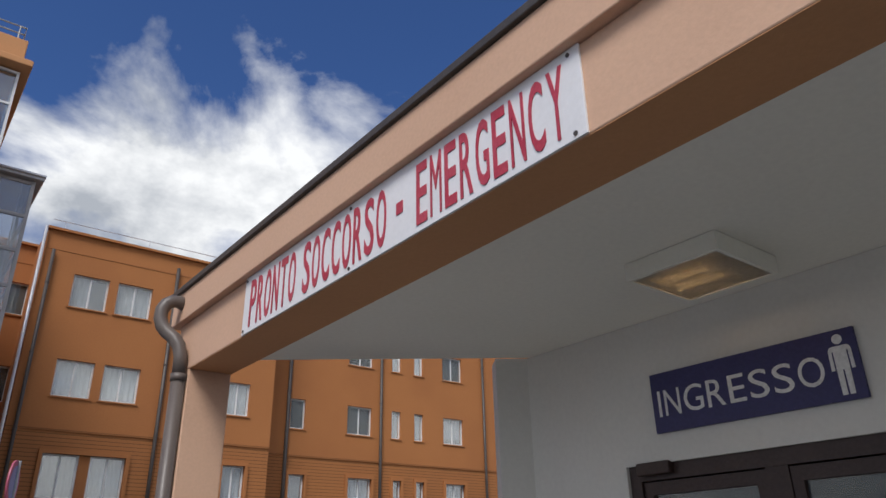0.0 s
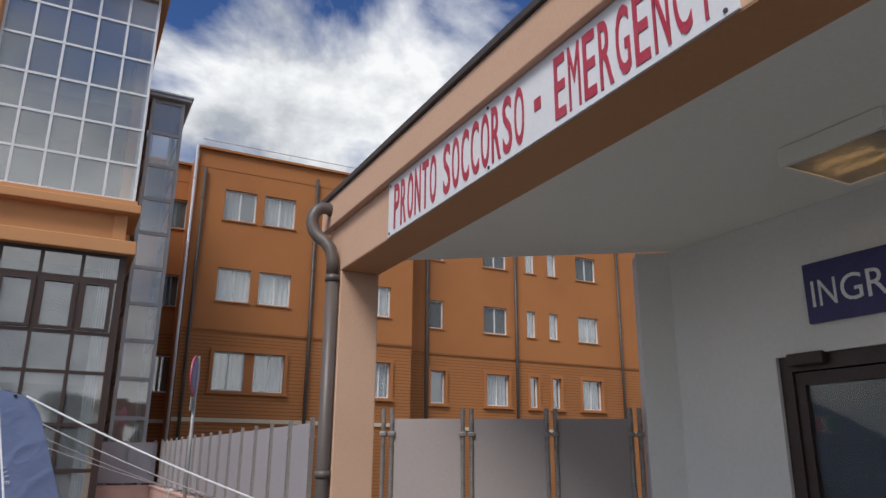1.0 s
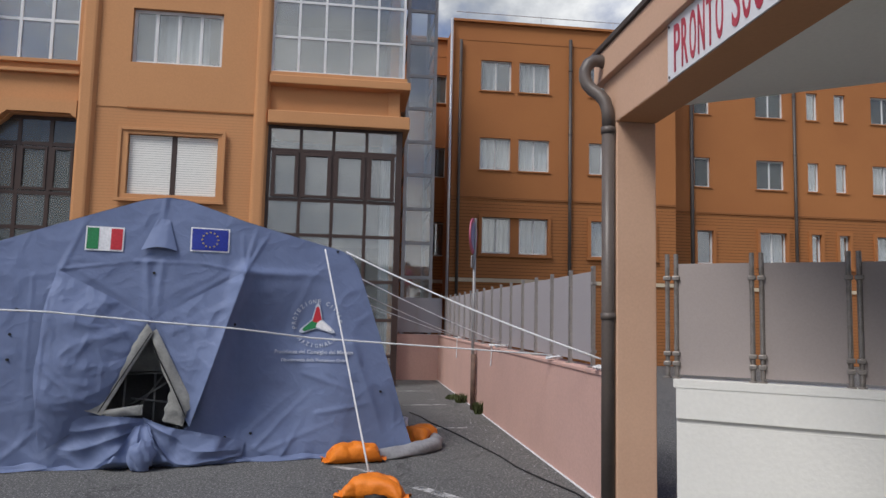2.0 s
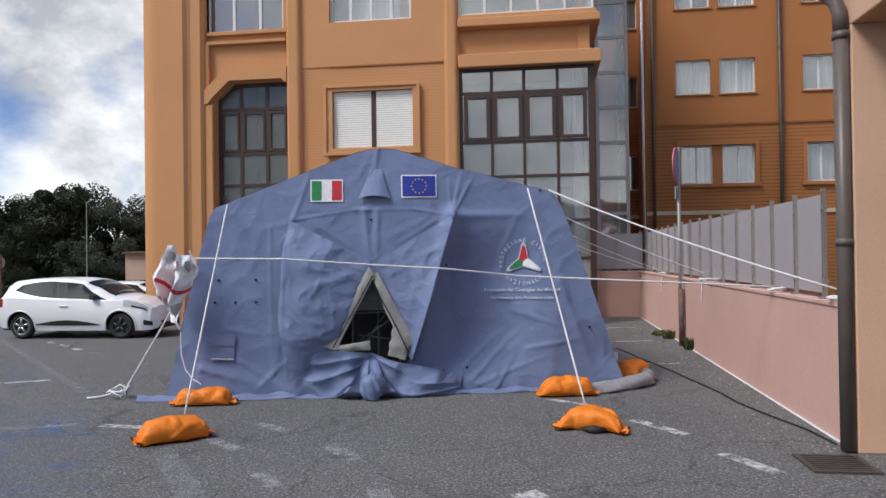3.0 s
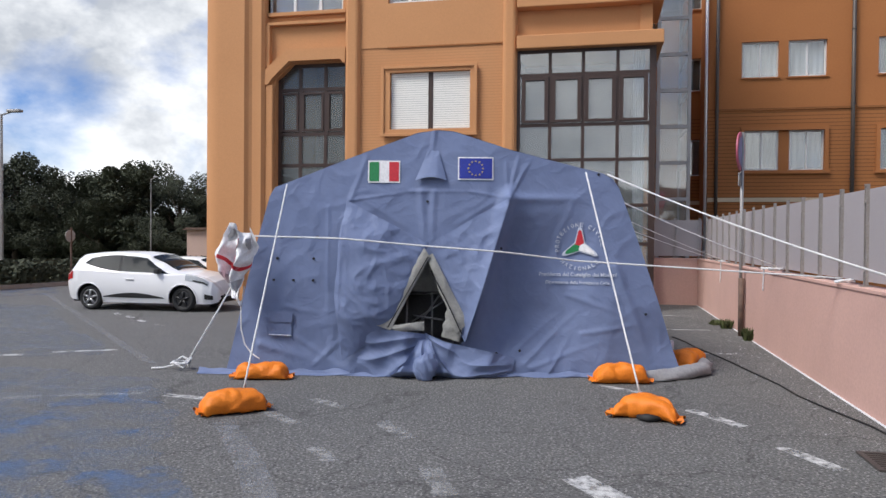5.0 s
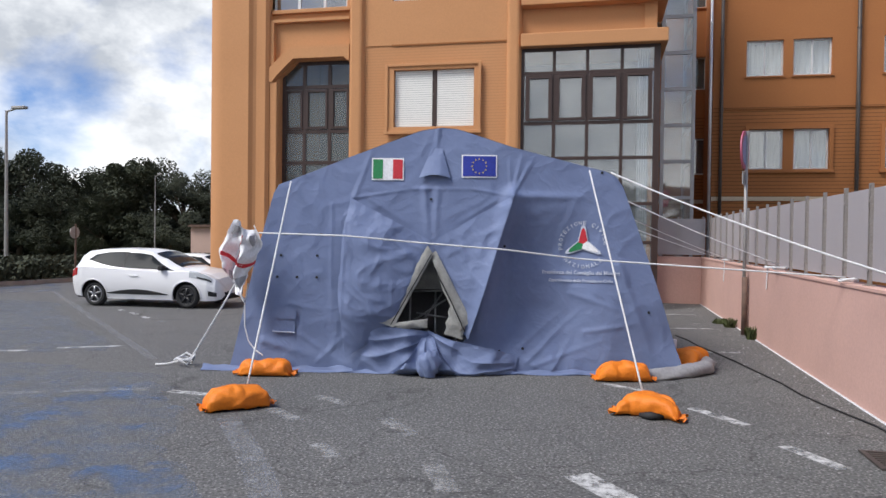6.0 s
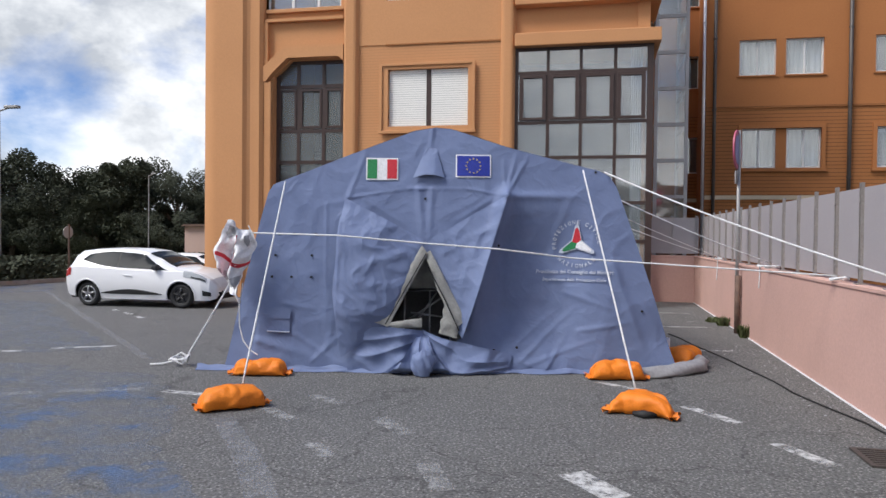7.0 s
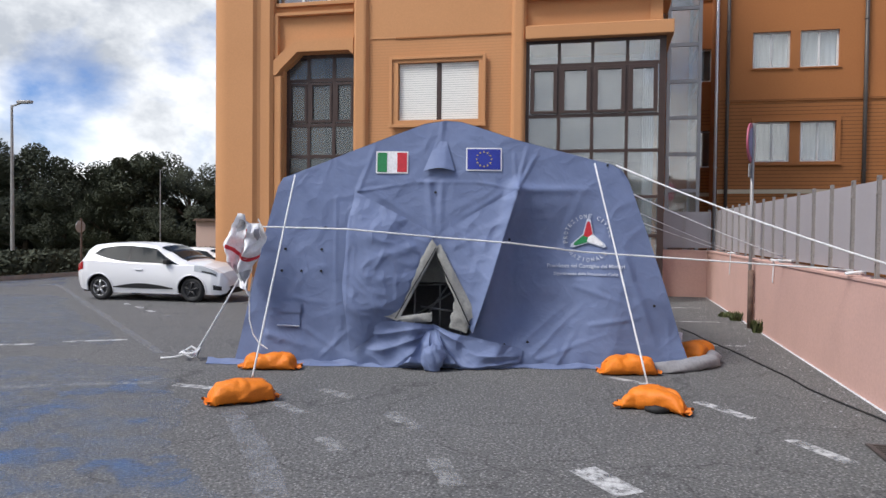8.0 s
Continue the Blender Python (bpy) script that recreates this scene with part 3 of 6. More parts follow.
for s in (-1, 1):
    arm = [(cx + s * 0.0361, 0.298), (cx + s * 0.052, 0.294), (cx + s * 0.062, 0.278), (cx + s * 0.064, 0.165), (cx + s * 0.045, 0.165), (cx + s * 0.044, 0.268), (cx + s * 0.0361, 0.270)]
    leg = [(cx + s * 0.004, 0.1659), (cx + s * 0.036, 0.1659), (cx + s * 0.034, 0.03), (cx + s * 0.006, 0.03)]
    for shape in (arm, leg):
        upright(pic, shape if s < 0 else shape[::-1], -0.003, 0)
for v in pic.verts:
    v.co = turn_i @ v.co
part("plain_symbol", pic, M_LETTER, ing)

# ceiling lamp
lamp = thing("ceiling_light", pose(4.0, 3.05, ZB), "square ceiling light with a yellowed diffuser, partly lit", "ceiling light")
hb = B()
for s in (-1, 1):
    box(hb, s * 0.285 - 0.012, s * 0.285 + 0.012, -0.29, 0.29, -0.105, 0.0)
    box(hb, -0.272, 0.272, s * 0.278 - 0.012, s * 0.278 + 0.012, -0.105, 0.0)
box(hb, -0.273, 0.273, -0.266, 0.266, -0.012, -0.004)
part("housing", hb, material("cream_lamp_housing", (0.86, 0.85, 0.76), 0.5, second=(0.78, 0.76, 0.67), scale=2, mix=0.4, fine_mix=0.02, bump=0.02), lamp)
part("diffuser", box(B(), -0.272, 0.272, -0.265, 0.265, -0.098, -0.092), M_DIFFUSER, lamp).visible_shadow = False
for xx in (-0.03, 0.13):
    part("tube", tube(B(), [(xx, -0.05, -0.055), (xx, 0.24, -0.055)], 0.014, 8), M_TUBE, lamp)

# gutter downpipe with its swan neck
dp = thing("downpipe", None, "thick brown-grey rainwater downpipe with a swan neck on the canopy corner", "pipe")
px, py = WX - 0.06, 7.00
bend = [(0.03, 0.15, 4.06), (-0.03, 0.15, 4.085), (-0.09, 0.15, 4.08), (-0.14, 0.15, 4.045), (-0.172, 0.15, 3.98), (-0.175, 0.145, 3.91), (-0.155, 0.13, 3.84),
        (-0.115, 0.10, 3.78), (-0.065, 0.06, 3.73), (-0.025, 0.025, 3.66), (-0.004, 0.004, 3.56), (0.0, 0.0, 3.40)]
neck = [(px + a, py + b, c) for a, b, c in bend]
part("neck", tube(B(), neck, 0.058, 14), M_PIPE, dp, smooth=True)
part("pipe", tube(B(), [(px, py, 3.41), (px, py, 0.02)], 0.060, 14), M_PIPE, dp, smooth=True)
for z in (3.38, 1.7):
    part("collar", tube(B(), [(px, py, z - 0.03), (px, py, z + 0.03)], 0.068, 14), M_PIPE, dp, smooth=True)

# ---- car park wall and fence ----
WY0, WY1 = 7.31, 19.9
pw = B()
box(pw, WX + 0.002, WX + 0.25, WY0, WY1 + 0.25, 0, 1.15)
box(pw, WX - 0.012, WX + 0.262, WY0, WY1 + 0.25, 1.152, 1.19, 0.006)
single("wall_car_park", pw, M_PINK, "pink plastered low wall along the car park", "wall", kind="structure")
pw = B()
box(pw, 1.30, WX, WY1, WY1 + 0.25, 0, 1.15)
box(pw, 1.30, WX - 0.014, WY1 - 0.012, WY1 + 0.262, 1.152, 1.19, 0.006)
single("wall_car_park_end", pw, M_PINK, "pink plastered low wall across the car park's end", "wall", kind="structure")
sk = B()
box(sk, WX - 0.018, WX - 0.001, WY0, WY1 - 0.03, 0.0, 0.012)
single("kerb_strip", sk, M_FLAG_WHITE, "thin pale strip at the foot of the wall", "trim", kind="structure")


def post_mesh():
    bm = B()
    for s in (-0.022, 0.022):
        box(bm, -0.016, 0.016, s - 0.006, s + 0.006, 0, 1.02)
    box(bm, -0.05, 0.05, -0.045, 0.045, 0, 0.012)
    tube(bm, [(0, -0.024, 1.0), (0, 0.024, 1.0)], 0.018, 8)
    return bm


ME_POST = mesh_of("post", post_mesh(), M_STEEL)
ME_CLAMP = mesh_of("clamp", box(B(), -0.022, 0.03, -0.03, 0.03, -0.016, 0.016, 0.005), M_STEEL)
ME_PANEL = mesh_of("panel", box(B(), -0.006, 0.006, -0.368, 0.368, 0.05, 0.97, 0.002), M_PANEL)
fence = thing("fence", None, "grey screen panels between stainless steel posts on the pink wall", "fence")


def fence_post(parent, x, y, z, turn=0.0, clamps=True):
    p = part("post", ME_POST, None, parent)
    p.matrix_basis = pose(x, y, z, rz=turn)
    if clamps:
        for zz in (0.16, 0.84):
            c = part("clamp", ME_CLAMP, None, p)
            c.matrix_basis = pose(0, 0.0, zz)


STEP = 0.752
ny = 16
for i in range(ny):
    y = 8.617 + STEP * (i - 1)
    fence_post(fence, WX + 0.10, y, 1.19, clamps=i < 9)
    if i < ny - 1:
        part("panel", ME_PANEL, None, fence).matrix_basis = pose(WX + 0.12, y + STEP / 2, 1.19)
for i in range(2):
    x = WX + 0.05 - STEP * 0.8 * i
    fence_post(fence, x, WY1 + 0.12, 1.19, 90, clamps=False)
    part("panel", ME_PANEL, None, fence).matrix_basis = pose(x - STEP * 0.42, WY1 + 0.13, 1.19, rz=90)

screen = thing("screen_fence", None, "grey screen panels on double steel posts above the white parapet", "fence")
sturn = math.degrees(math.atan2(ev.y, ev.x)) - 90
ss = [0.05, 0.70, 1.37, 2.02]
round_post = tube(B(), [(0, 0, 0), (0, 0, 1.02)], 0.019, 10)
box(round_post, -0.05, 0.05, -0.030, 0.030, 0, 0.012)
ME_POST_DARK = mesh_of("post", round_post, M_STEEL_DARK)
ME_CLAMP_DARK = mesh_of("clamp", box(B(), -0.028, 0.028, -0.030, 0.030, -0.018, 0.018, 0.006), M_STEEL_DARK)
ME_PANEL_WIDE = mesh_of("panel", box(B(), -0.006, 0.006, -0.285, 0.285, 0.03, 0.94, 0.002), M_PANEL_BROWN)
for i, s in enumerate(ss):
    x, y, z = slant(s, 0.10, 1.205)
    for d in (-0.035, 0.035):
        x, y, z = slant(s + d, 0.10, 1.205)
        p = part("post", ME_POST_DARK, None, screen)
        p.matrix_basis = pose(x, y, z, rz=sturn)
        for zz in (0.12, 0.2, 0.82):
            part("clamp", ME_CLAMP_DARK, None, p).matrix_basis = pose(0, 0, zz)
    if i < 3:
        x, y, z = slant((s + ss[i + 1]) / 2, 0.11, 1.205)
        part("panel", ME_PANEL_WIDE, None, screen).matrix_basis = pose(x, y, z, rz=sturn)


# ---- windows ----
def glazing(parent, x0, x1, z0, z1, y, cols, rows, bar, mat, glass, back=None, depth=0.06, curtain=None, name="window"):
    """A framed window in an opening; cols and rows are dividing lines inside it."""
    w = new(name)
    w.parent = parent
    w.empty_display_size = 0.1
    f = B()
    box(f, x0, x0 + bar, y, y + depth, z0, z1)
    box(f, x1 - bar, x1, y, y + depth, z0, z1)
    box(f, x0 + bar, x1 - bar, y, y + depth, z0, z0 + bar)
    box(f, x0 + bar, x1 - bar, y, y + depth, z1 - bar, z1)
    for c in cols:
        box(f, c - bar / 2, c + bar / 2, y + 0.004, y + depth - 0.004, z0 + bar, z1 - bar)
    for r in rows:
        box(f, x0 + bar, x1 - bar, y + 0.008, y + depth - 0.008, r - bar / 2, r + bar / 2)
    part("frame", f, mat, w)
    xs, zs = [x0 + bar, *cols, x1 - bar], [z0 + bar, *rows, z1 - bar]
    for xa, xb in zip(xs, xs[1:]):
        for za, zb in zip(zs, zs[1:]):
            part("pane", box(B(), xa + 0.003, xb - 0.003, y + depth * 0.5, y + depth * 0.5 + 0.006, za + 0.003, zb - 0.003), glass, w).visible_shadow = False
    if curtain:
        ca, cb, cz = curtain
        n = max(8, int((cb - ca) / 0.05))
        part("curtain", sheet(B(), lambda u, v: (ca + (cb - ca) * u, y + depth + 0.10 + 0.02 * math.sin(u * n * 1.7), cz + (z1 - cz) * v), n * 2, 1), M_CURTAIN, w, smooth=True)
    return w


# ---- main building ----
FY = 18.0
main = thing("hospital_building", None, "orange rendered hospital wing with dark bronze windows and glazed bays", "building")
X0, X1, X2, X3, X4, X5 = -10.13, -8.38, -6.22, -5.83, -2.26, -1.91
TOPZ = 12.85
holes_a = [(-8.16, -6.25, 0.6, 6.10), (-8.40, -6.35, 7.40, 9.6)]
part("wall_bay", holed_wall(B(), X1, X2, 0, TOPZ, FY + 0.12, 0.3, holes_a), M_ORANGE, main)
holes_b = [(-5.05, -3.04, 4.32, 5.72), (-5.12, -3.06, 7.44, 8.75), (-5.12, -3.06, 10.5, 11.8)]
part("wall_middle", holed_wall(B(), X3, X4, 0, TOPZ, FY, 0.3, holes_b), M_CLAD_MAIN, main)
part("smooth_band", holed_wall(B(), X3 + 0.002, X4 - 0.002, 6.35, TOPZ - 0.01, FY - 0.02, 0.018, holes_b[1:]), M_ORANGE, main)
# rounded corner pier and pilasters
pier = B()
pts = []
for i in range(13):
    a = math.pi / 2 * i / 12
    pts.append((X0 + 0.55 - 0.55 * math.cos(a), FY - 0.25 + 0.55 - 0.55 * math.sin(a)))
pts += [(-8.86, FY - 0.25), (-8.78, FY - 0.17), (-8.70, FY - 0.14), (-8.45, FY - 0.14), (X1, FY - 0.06), (X1, FY + 9.0), (X0, FY + 9.0)]
part("corner_pier", prism(B(), pts, 0, 13.6), M_ORANGE, main)
for a, b in ((X2, X3), (X4, X5)):
    q = B()
    prism(q, [(a, FY + 0.3), (a, FY - 0.02), (a + 0.05, FY - 0.12), (a + 0.10, FY - 0.14), (b - 0.10, FY - 0.14), (b - 0.05, FY - 0.12), (b, FY - 0.02), (b, FY + 0.3)], 0, 13.0)
    part("pilaster", q, M_ORANGE, main)
# moulding of the arched bay
mo = B()
upright(mo, [(X1, 5.55), (-8.30, 5.55), (-8.16, 5.72), (-7.72, 6.12), (-6.36, 6.12), (-6.25, 6.02), (X2, 6.02), (X2, 6.42), (-7.80, 6.42), (X1, 5.92)], FY - 0.08, FY + 0.12)
part("arch_moulding", mo, M_ORANGE, main)
part("jamb_moulding", box(B(), X1 + 0.002, -8.17, FY - 0.05, FY + 0.118, 0.0, 5.545, 0.03), M_ORANGE, main)
mo = B()
upright(mo, [(-8.16, 5.70), (-7.70, 6.10), (-8.16, 6.10)], FY + 0.125, FY + 0.40)
part("arch_corner", mo, M_ORANGE, main)
part("arch_corner", upright(B(), [(-6.36, 6.10), (-6.25, 5.98), (-6.25, 6.10)], FY + 0.125, FY + 0.40), M_ORANGE, main)
mo = B()
box(mo, X1 + 0.02, X2 - 0.02, FY - 0.02, FY + 0.12, 7.06, 7.14, 0.012)
box(mo, X1 + 0.0, X1 + 0.10, FY - 0.02, FY + 0.12, 6.0, 7.06)
box(mo, X1 + 0.02, X2 - 0.02, FY + 0.02, FY + 0.12, 7.30, 7.40, 0.012)
part("panel_moulding", mo, M_ORANGE, main)
for z, a, b in ((6.33, X3 + 0.7, X4), (9.5, X3 + 0.7, X4)):
    part("groove", box(B(), a, b, FY - 0.03, FY - 0.021, z, z + 0.035), M_CLAD, main)
# surround and sill of the shuttered window
so = B()
ox0, ox1, oz0, oz1 = -5.24, -2.89, 4.20, 5.84
for q in ((ox0, -5.05, oz0, oz1), (-3.04, ox1, oz0, oz1), (-5.05, -3.04, 5.72, oz1), (-5.05, -3.04, oz0, 4.32)):
    box(so, q[0], q[1], FY - 0.07, FY - 0.001, q[2], q[3])
for q in ((ox0 - 0.03, ox0 + 0.05, oz0, oz1 + 0.03), (ox1 - 0.05, ox1 + 0.03, oz0, oz1 + 0.03), (ox0 + 0.05, ox1 - 0.05, oz1 - 0.04, oz1 + 0.03), (ox0 - 0.05, ox1 + 0.05, oz0 - 0.06, oz0 + 0.02)):
    box(so, q[0], q[1], FY - 0.11, FY - 0.071, q[2], q[3], 0.01)
part("window_surround", so, M_ORANGE, main)
w = glazing(main, -5.05, -3.04, 4.32, 5.72, FY + 0.14, [-4.03], [], 0.06, M_FRAME_BROWN, M_GLASS)
for a, b in ((-5.035, -4.09), (-3.97, -3.055)):
    part("roller_blind", box(B(), a, b, FY + 0.03, FY + 0.055, 4.33, 5.71), M_BLIND, w, "white slatted roller blind, closed")
part("mullion", box(B(), -4.088, -3.972, FY + 0.02, FY + 0.139, 4.33, 5.71), M_FRAME_BROWN, w)
for z0, z1 in ((7.44, 8.75), (10.5, 11.8)):
    glazing(main, -5.12, -3.06, z0, z1, FY + 0.10, [-4.6, -4.09, -3.58], [], 0.07, M_FRAME_WHITE, M_GLASS, curtain=(-4.7, -3.4, z0))
glazing(main, -8.16, -6.25, 0.6, 6.10, FY + 0.27, [-7.55, -6.86], [1.4, 2.2, 3.5, 4.30, 5.45], 0.085, M_FRAME_BROWN, M_GLASS_DARK)
sash = B()
for a, b in ((-8.08, -7.6), (-7.5, -6.91), (-6.81, -6.34)):
    for q in ((a, a + 0.06, 4.37, 5.38), (b - 0.06, b, 4.37, 5.38), (a + 0.06, b - 0.06, 4.37, 4.43), (a + 0.06, b - 0.06, 5.32, 5.38)):
        box(sash, q[0], q[1], FY + 0.255, FY + 0.30, q[2], q[3])
part("sash_frames", sash, M_FRAME_BROWN, main)
glazing(main, -8.40, -6.35, 7.40, 9.6, FY + 0.24, [-7.7, -7.0], [8.4], 0.07, M_FRAME_WHITE, M_GLASS)

# glazed bay at the corner
BX0, BX1 = X5, 1.26
bay_rows = [0.7, 1.55, 2.45, 3.52, 4.35, 5.54]
bay = glazing(main, BX0, BX1 - 0.04, 0.05, 6.13, FY + 0.02, [-1.13, -0.36, 0.43], bay_rows, 0.075, M_FRAME_BROWN, M_GLASS, name="glazed_bay")
sash = B()
cc = [BX0 + 0.07, -1.13, -0.36, 0.43, BX1 - 0.11]
for a, b in zip(cc, cc[1:]):
    for q in ((a + 0.04, a + 0.13, 4.41, 5.49), (b - 0.13, b - 0.04, 4.41, 5.49), (a + 0.13, b - 0.13, 4.41, 4.47), (a + 0.13, b - 0.13, 5.41, 5.49)):
        box(sash, q[0], q[1], FY - 0.01, FY + 0.045, q[2], q[3])
part("sash_frames", sash, M_FRAME_BROWN, bay)
for a, b in ((0.80, 1.05),):
    part("curtain", sheet(B(), lambda u, v: (a + (b - a) * u, FY + 0.35 + 0.02 * math.sin(u * 30), 0.1 + 6.0 * v), 30, 1), M_CURTAIN, bay, smooth=True)
# side of the bay, glazed too
side = new("glazed_side")
side.parent = main
sf = B()
for yy in (FY + 0.03, FY + 0.75, FY + 1.45):
    box(sf, BX1 - 0.04, BX1 + 0.03, yy, yy + 0.07, 0.05, 6.13)
for z in (0.05, *bay_rows, 6.06):
    box(sf, BX1 - 0.035, BX1 + 0.025, FY + 0.10, FY + 1.45, z - 0.03, z + 0.04)
part("frame", sf, M_FRAME_BROWN, side)
part("pane", box(B(), BX1 - 0.008, BX1 - 0.002, FY + 0.1, FY + 1.45, 0.1, 6.05), M_GLASS, side).visible_shadow = False
part("wall_side", box(B(), BX1 - 0.25, BX1, FY + 1.53, FY + 9.0, 0, TOPZ), M_ORANGE, main)
lg = B()
box(lg, X5, 1.44, FY - 0.20, FY + 1.7, 6.13, 6.44, 0.02)
part("lower_ledge", lg, M_ORANGE, main)
lg = B()
box(lg, X5, 1.20, FY + 0.10, FY + 1.6, 6.44, 7.10)
box(lg, 0.92, 1.20, FY + 0.04, FY + 0.10, 6.44, 7.10)
part("spandrel", lg, M_ORANGE, main)
lg = B()
box(lg, X5, 1.44, FY - 0.20, FY + 1.7, 7.10, 7.30, 0.02)
box(lg, X5, 1.36, FY - 0.08, FY + 1.6, 7.30, 7.42, 0.01)
part("upper_ledge", lg, M_ORANGE, main)
ucols = [X5 + (BX1 - X5) * i / 5 for i in range(1, 5)]
urows = [7.42 + (12.8 - 7.42) * i / 6 for i in range(1, 6)]
glazing(main, X5, BX1 + 0.04, 7.42, 12.80, FY + 0.02, ucols, urows, 0.055, M_FRAME_WHITE, M_GLASS, name="upper_glazing")
uside = new("upper_glazed_side")
uside.parent = main
sf = B()
for yy in (FY + 0.085, FY + 0.8, FY + 1.5):
    box(sf, BX1 - 0.02, BX1 + 0.04, yy, yy + 0.06, 7.42, 12.8)
for z in (7.44, *urows, 12.75):
    box(sf, BX1 - 0.015, BX1 + 0.035, FY + 0.145, FY + 1.5, z - 0.025, z + 0.03)
part("frame", sf, M_FRAME_WHITE, uside)
part("pane", box(B(), BX1 + 0.005, BX1 + 0.011, FY + 0.15, FY + 1.5, 7.47, 12.72), M_GLASS, uside).visible_shadow = False
cr = B()
box(cr, X0 - 0.1, 1.50, FY - 0.30, FY + 9.0, TOPZ, 13.02, 0.02)
box(cr, X0 + 0.02, 1.30, FY - 0.10, FY + 8.8, 13.02, 13.65, 0.02)
part("roof_parapet", cr, M_ORANGE, main)
rl = B()
for z in (13.85, 14.05):
    tube(rl, [(X0, FY, z), (1.2, FY, z), (1.2, FY + 6, z)], 0.02, 6)
for i in range(12):
    tube(rl, [(X0 + i * 1.018, FY, 13.64), (X0 + i * 1.018, FY, 14.05)], 0.018, 6)
part("roof_rail", rl, M_GALV, main)
# stand-in floors and back wall, their dark colour playing the unlit rooms
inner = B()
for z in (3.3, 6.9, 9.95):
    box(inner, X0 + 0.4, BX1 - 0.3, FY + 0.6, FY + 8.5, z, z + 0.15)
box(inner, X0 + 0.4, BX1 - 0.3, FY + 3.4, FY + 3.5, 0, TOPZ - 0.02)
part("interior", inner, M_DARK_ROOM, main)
part("wall_back", box(B(), X0, BX1, FY + 9.0, FY + 9.2, 0, TOPZ), M_ORANGE, main)

# ---- glass lift shaft ----
lift = thing("lift_shaft", None, "glazed steel lift shaft beside the orange wing", "lift shaft")
LX0, LX1, LY0, LY1, LZ = 1.57, 2.47, 21.4, 23.6, 11.75
for x in (LX0, LX1 - 0.09):
    for y in (LY0, LY1 - 0.09):
        part("upright", box(B(), x, x + 0.09, y, y + 0.09, 0, LZ), M_FRAME_GREY, lift)
for i in range(12):
    z = 0.75 + i * 0.99
    rg = B()
    box(rg, LX0 + 0.09, LX1 - 0.09, LY0 + 0.01, LY0 + 0.08, z, z + 0.09)
    box(rg, LX1 - 0.08, LX1 - 0.01, LY0 + 0.09, LY1 - 0.09, z, z + 0.09)
    box(rg, LX0 + 0.01, LX0 + 0.08, LY0 + 0.09, LY1 - 0.09, z, z + 0.09)
    part("ring_beam", rg, M_FRAME_GREY, lift)
    part("pane", box(B(), LX0 + 0.09, LX1 - 0.09, LY0 + 0.04, LY0 + 0.046, z - 0.89, z - 0.01), M_GLASS, lift).visible_shadow = False
    part("pane", box(B(), LX1 - 0.048, LX1 - 0.042, LY0 + 0.1, LY1 - 0.1, z - 0.89, z - 0.01), M_GLASS, lift).visible_shadow = False
part("guide_rail", box(B(), 2.17, 2.20, LY0 + 0.25, LY0 + 0.30, 0, LZ), M_FRAME_WHITE, lift)
part("guide_rail", box(B(), 1.78, 1.81, LY0 + 1.6, LY0 + 1.65, 0, LZ), M_FRAME_GREY, lift)
cb = B()
box(cb, 1.75, 2.25, LY0 + 0.6, LY0 + 1.5, 8.1, 9.9)
part("lift_machinery", cb, M_FRAME_GREY, lift)
part("cap", box(B(), LX0 - 0.1, LX1 + 0.16, LY0 - 0.18, LY1 + 0.2, LZ, LZ + 0.10, 0.02), M_FRAME_GREY, lift)
part("cap_edge", box(B(), LX0 - 0.14, LX1 + 0.20, LY0 - 0.22, LY1 + 0.24, LZ + 0.10, LZ + 0.17, 0.02), M_PIPE_PALE, lift)

# ---- rear building ----
rear = thing("rear_hospital_building", None, "ochre rendered hospital wing of four storeys with white windows", "building")
RZ = 12.85
rows_z = [(10.24, 11.42), (7.20, 8.42)]


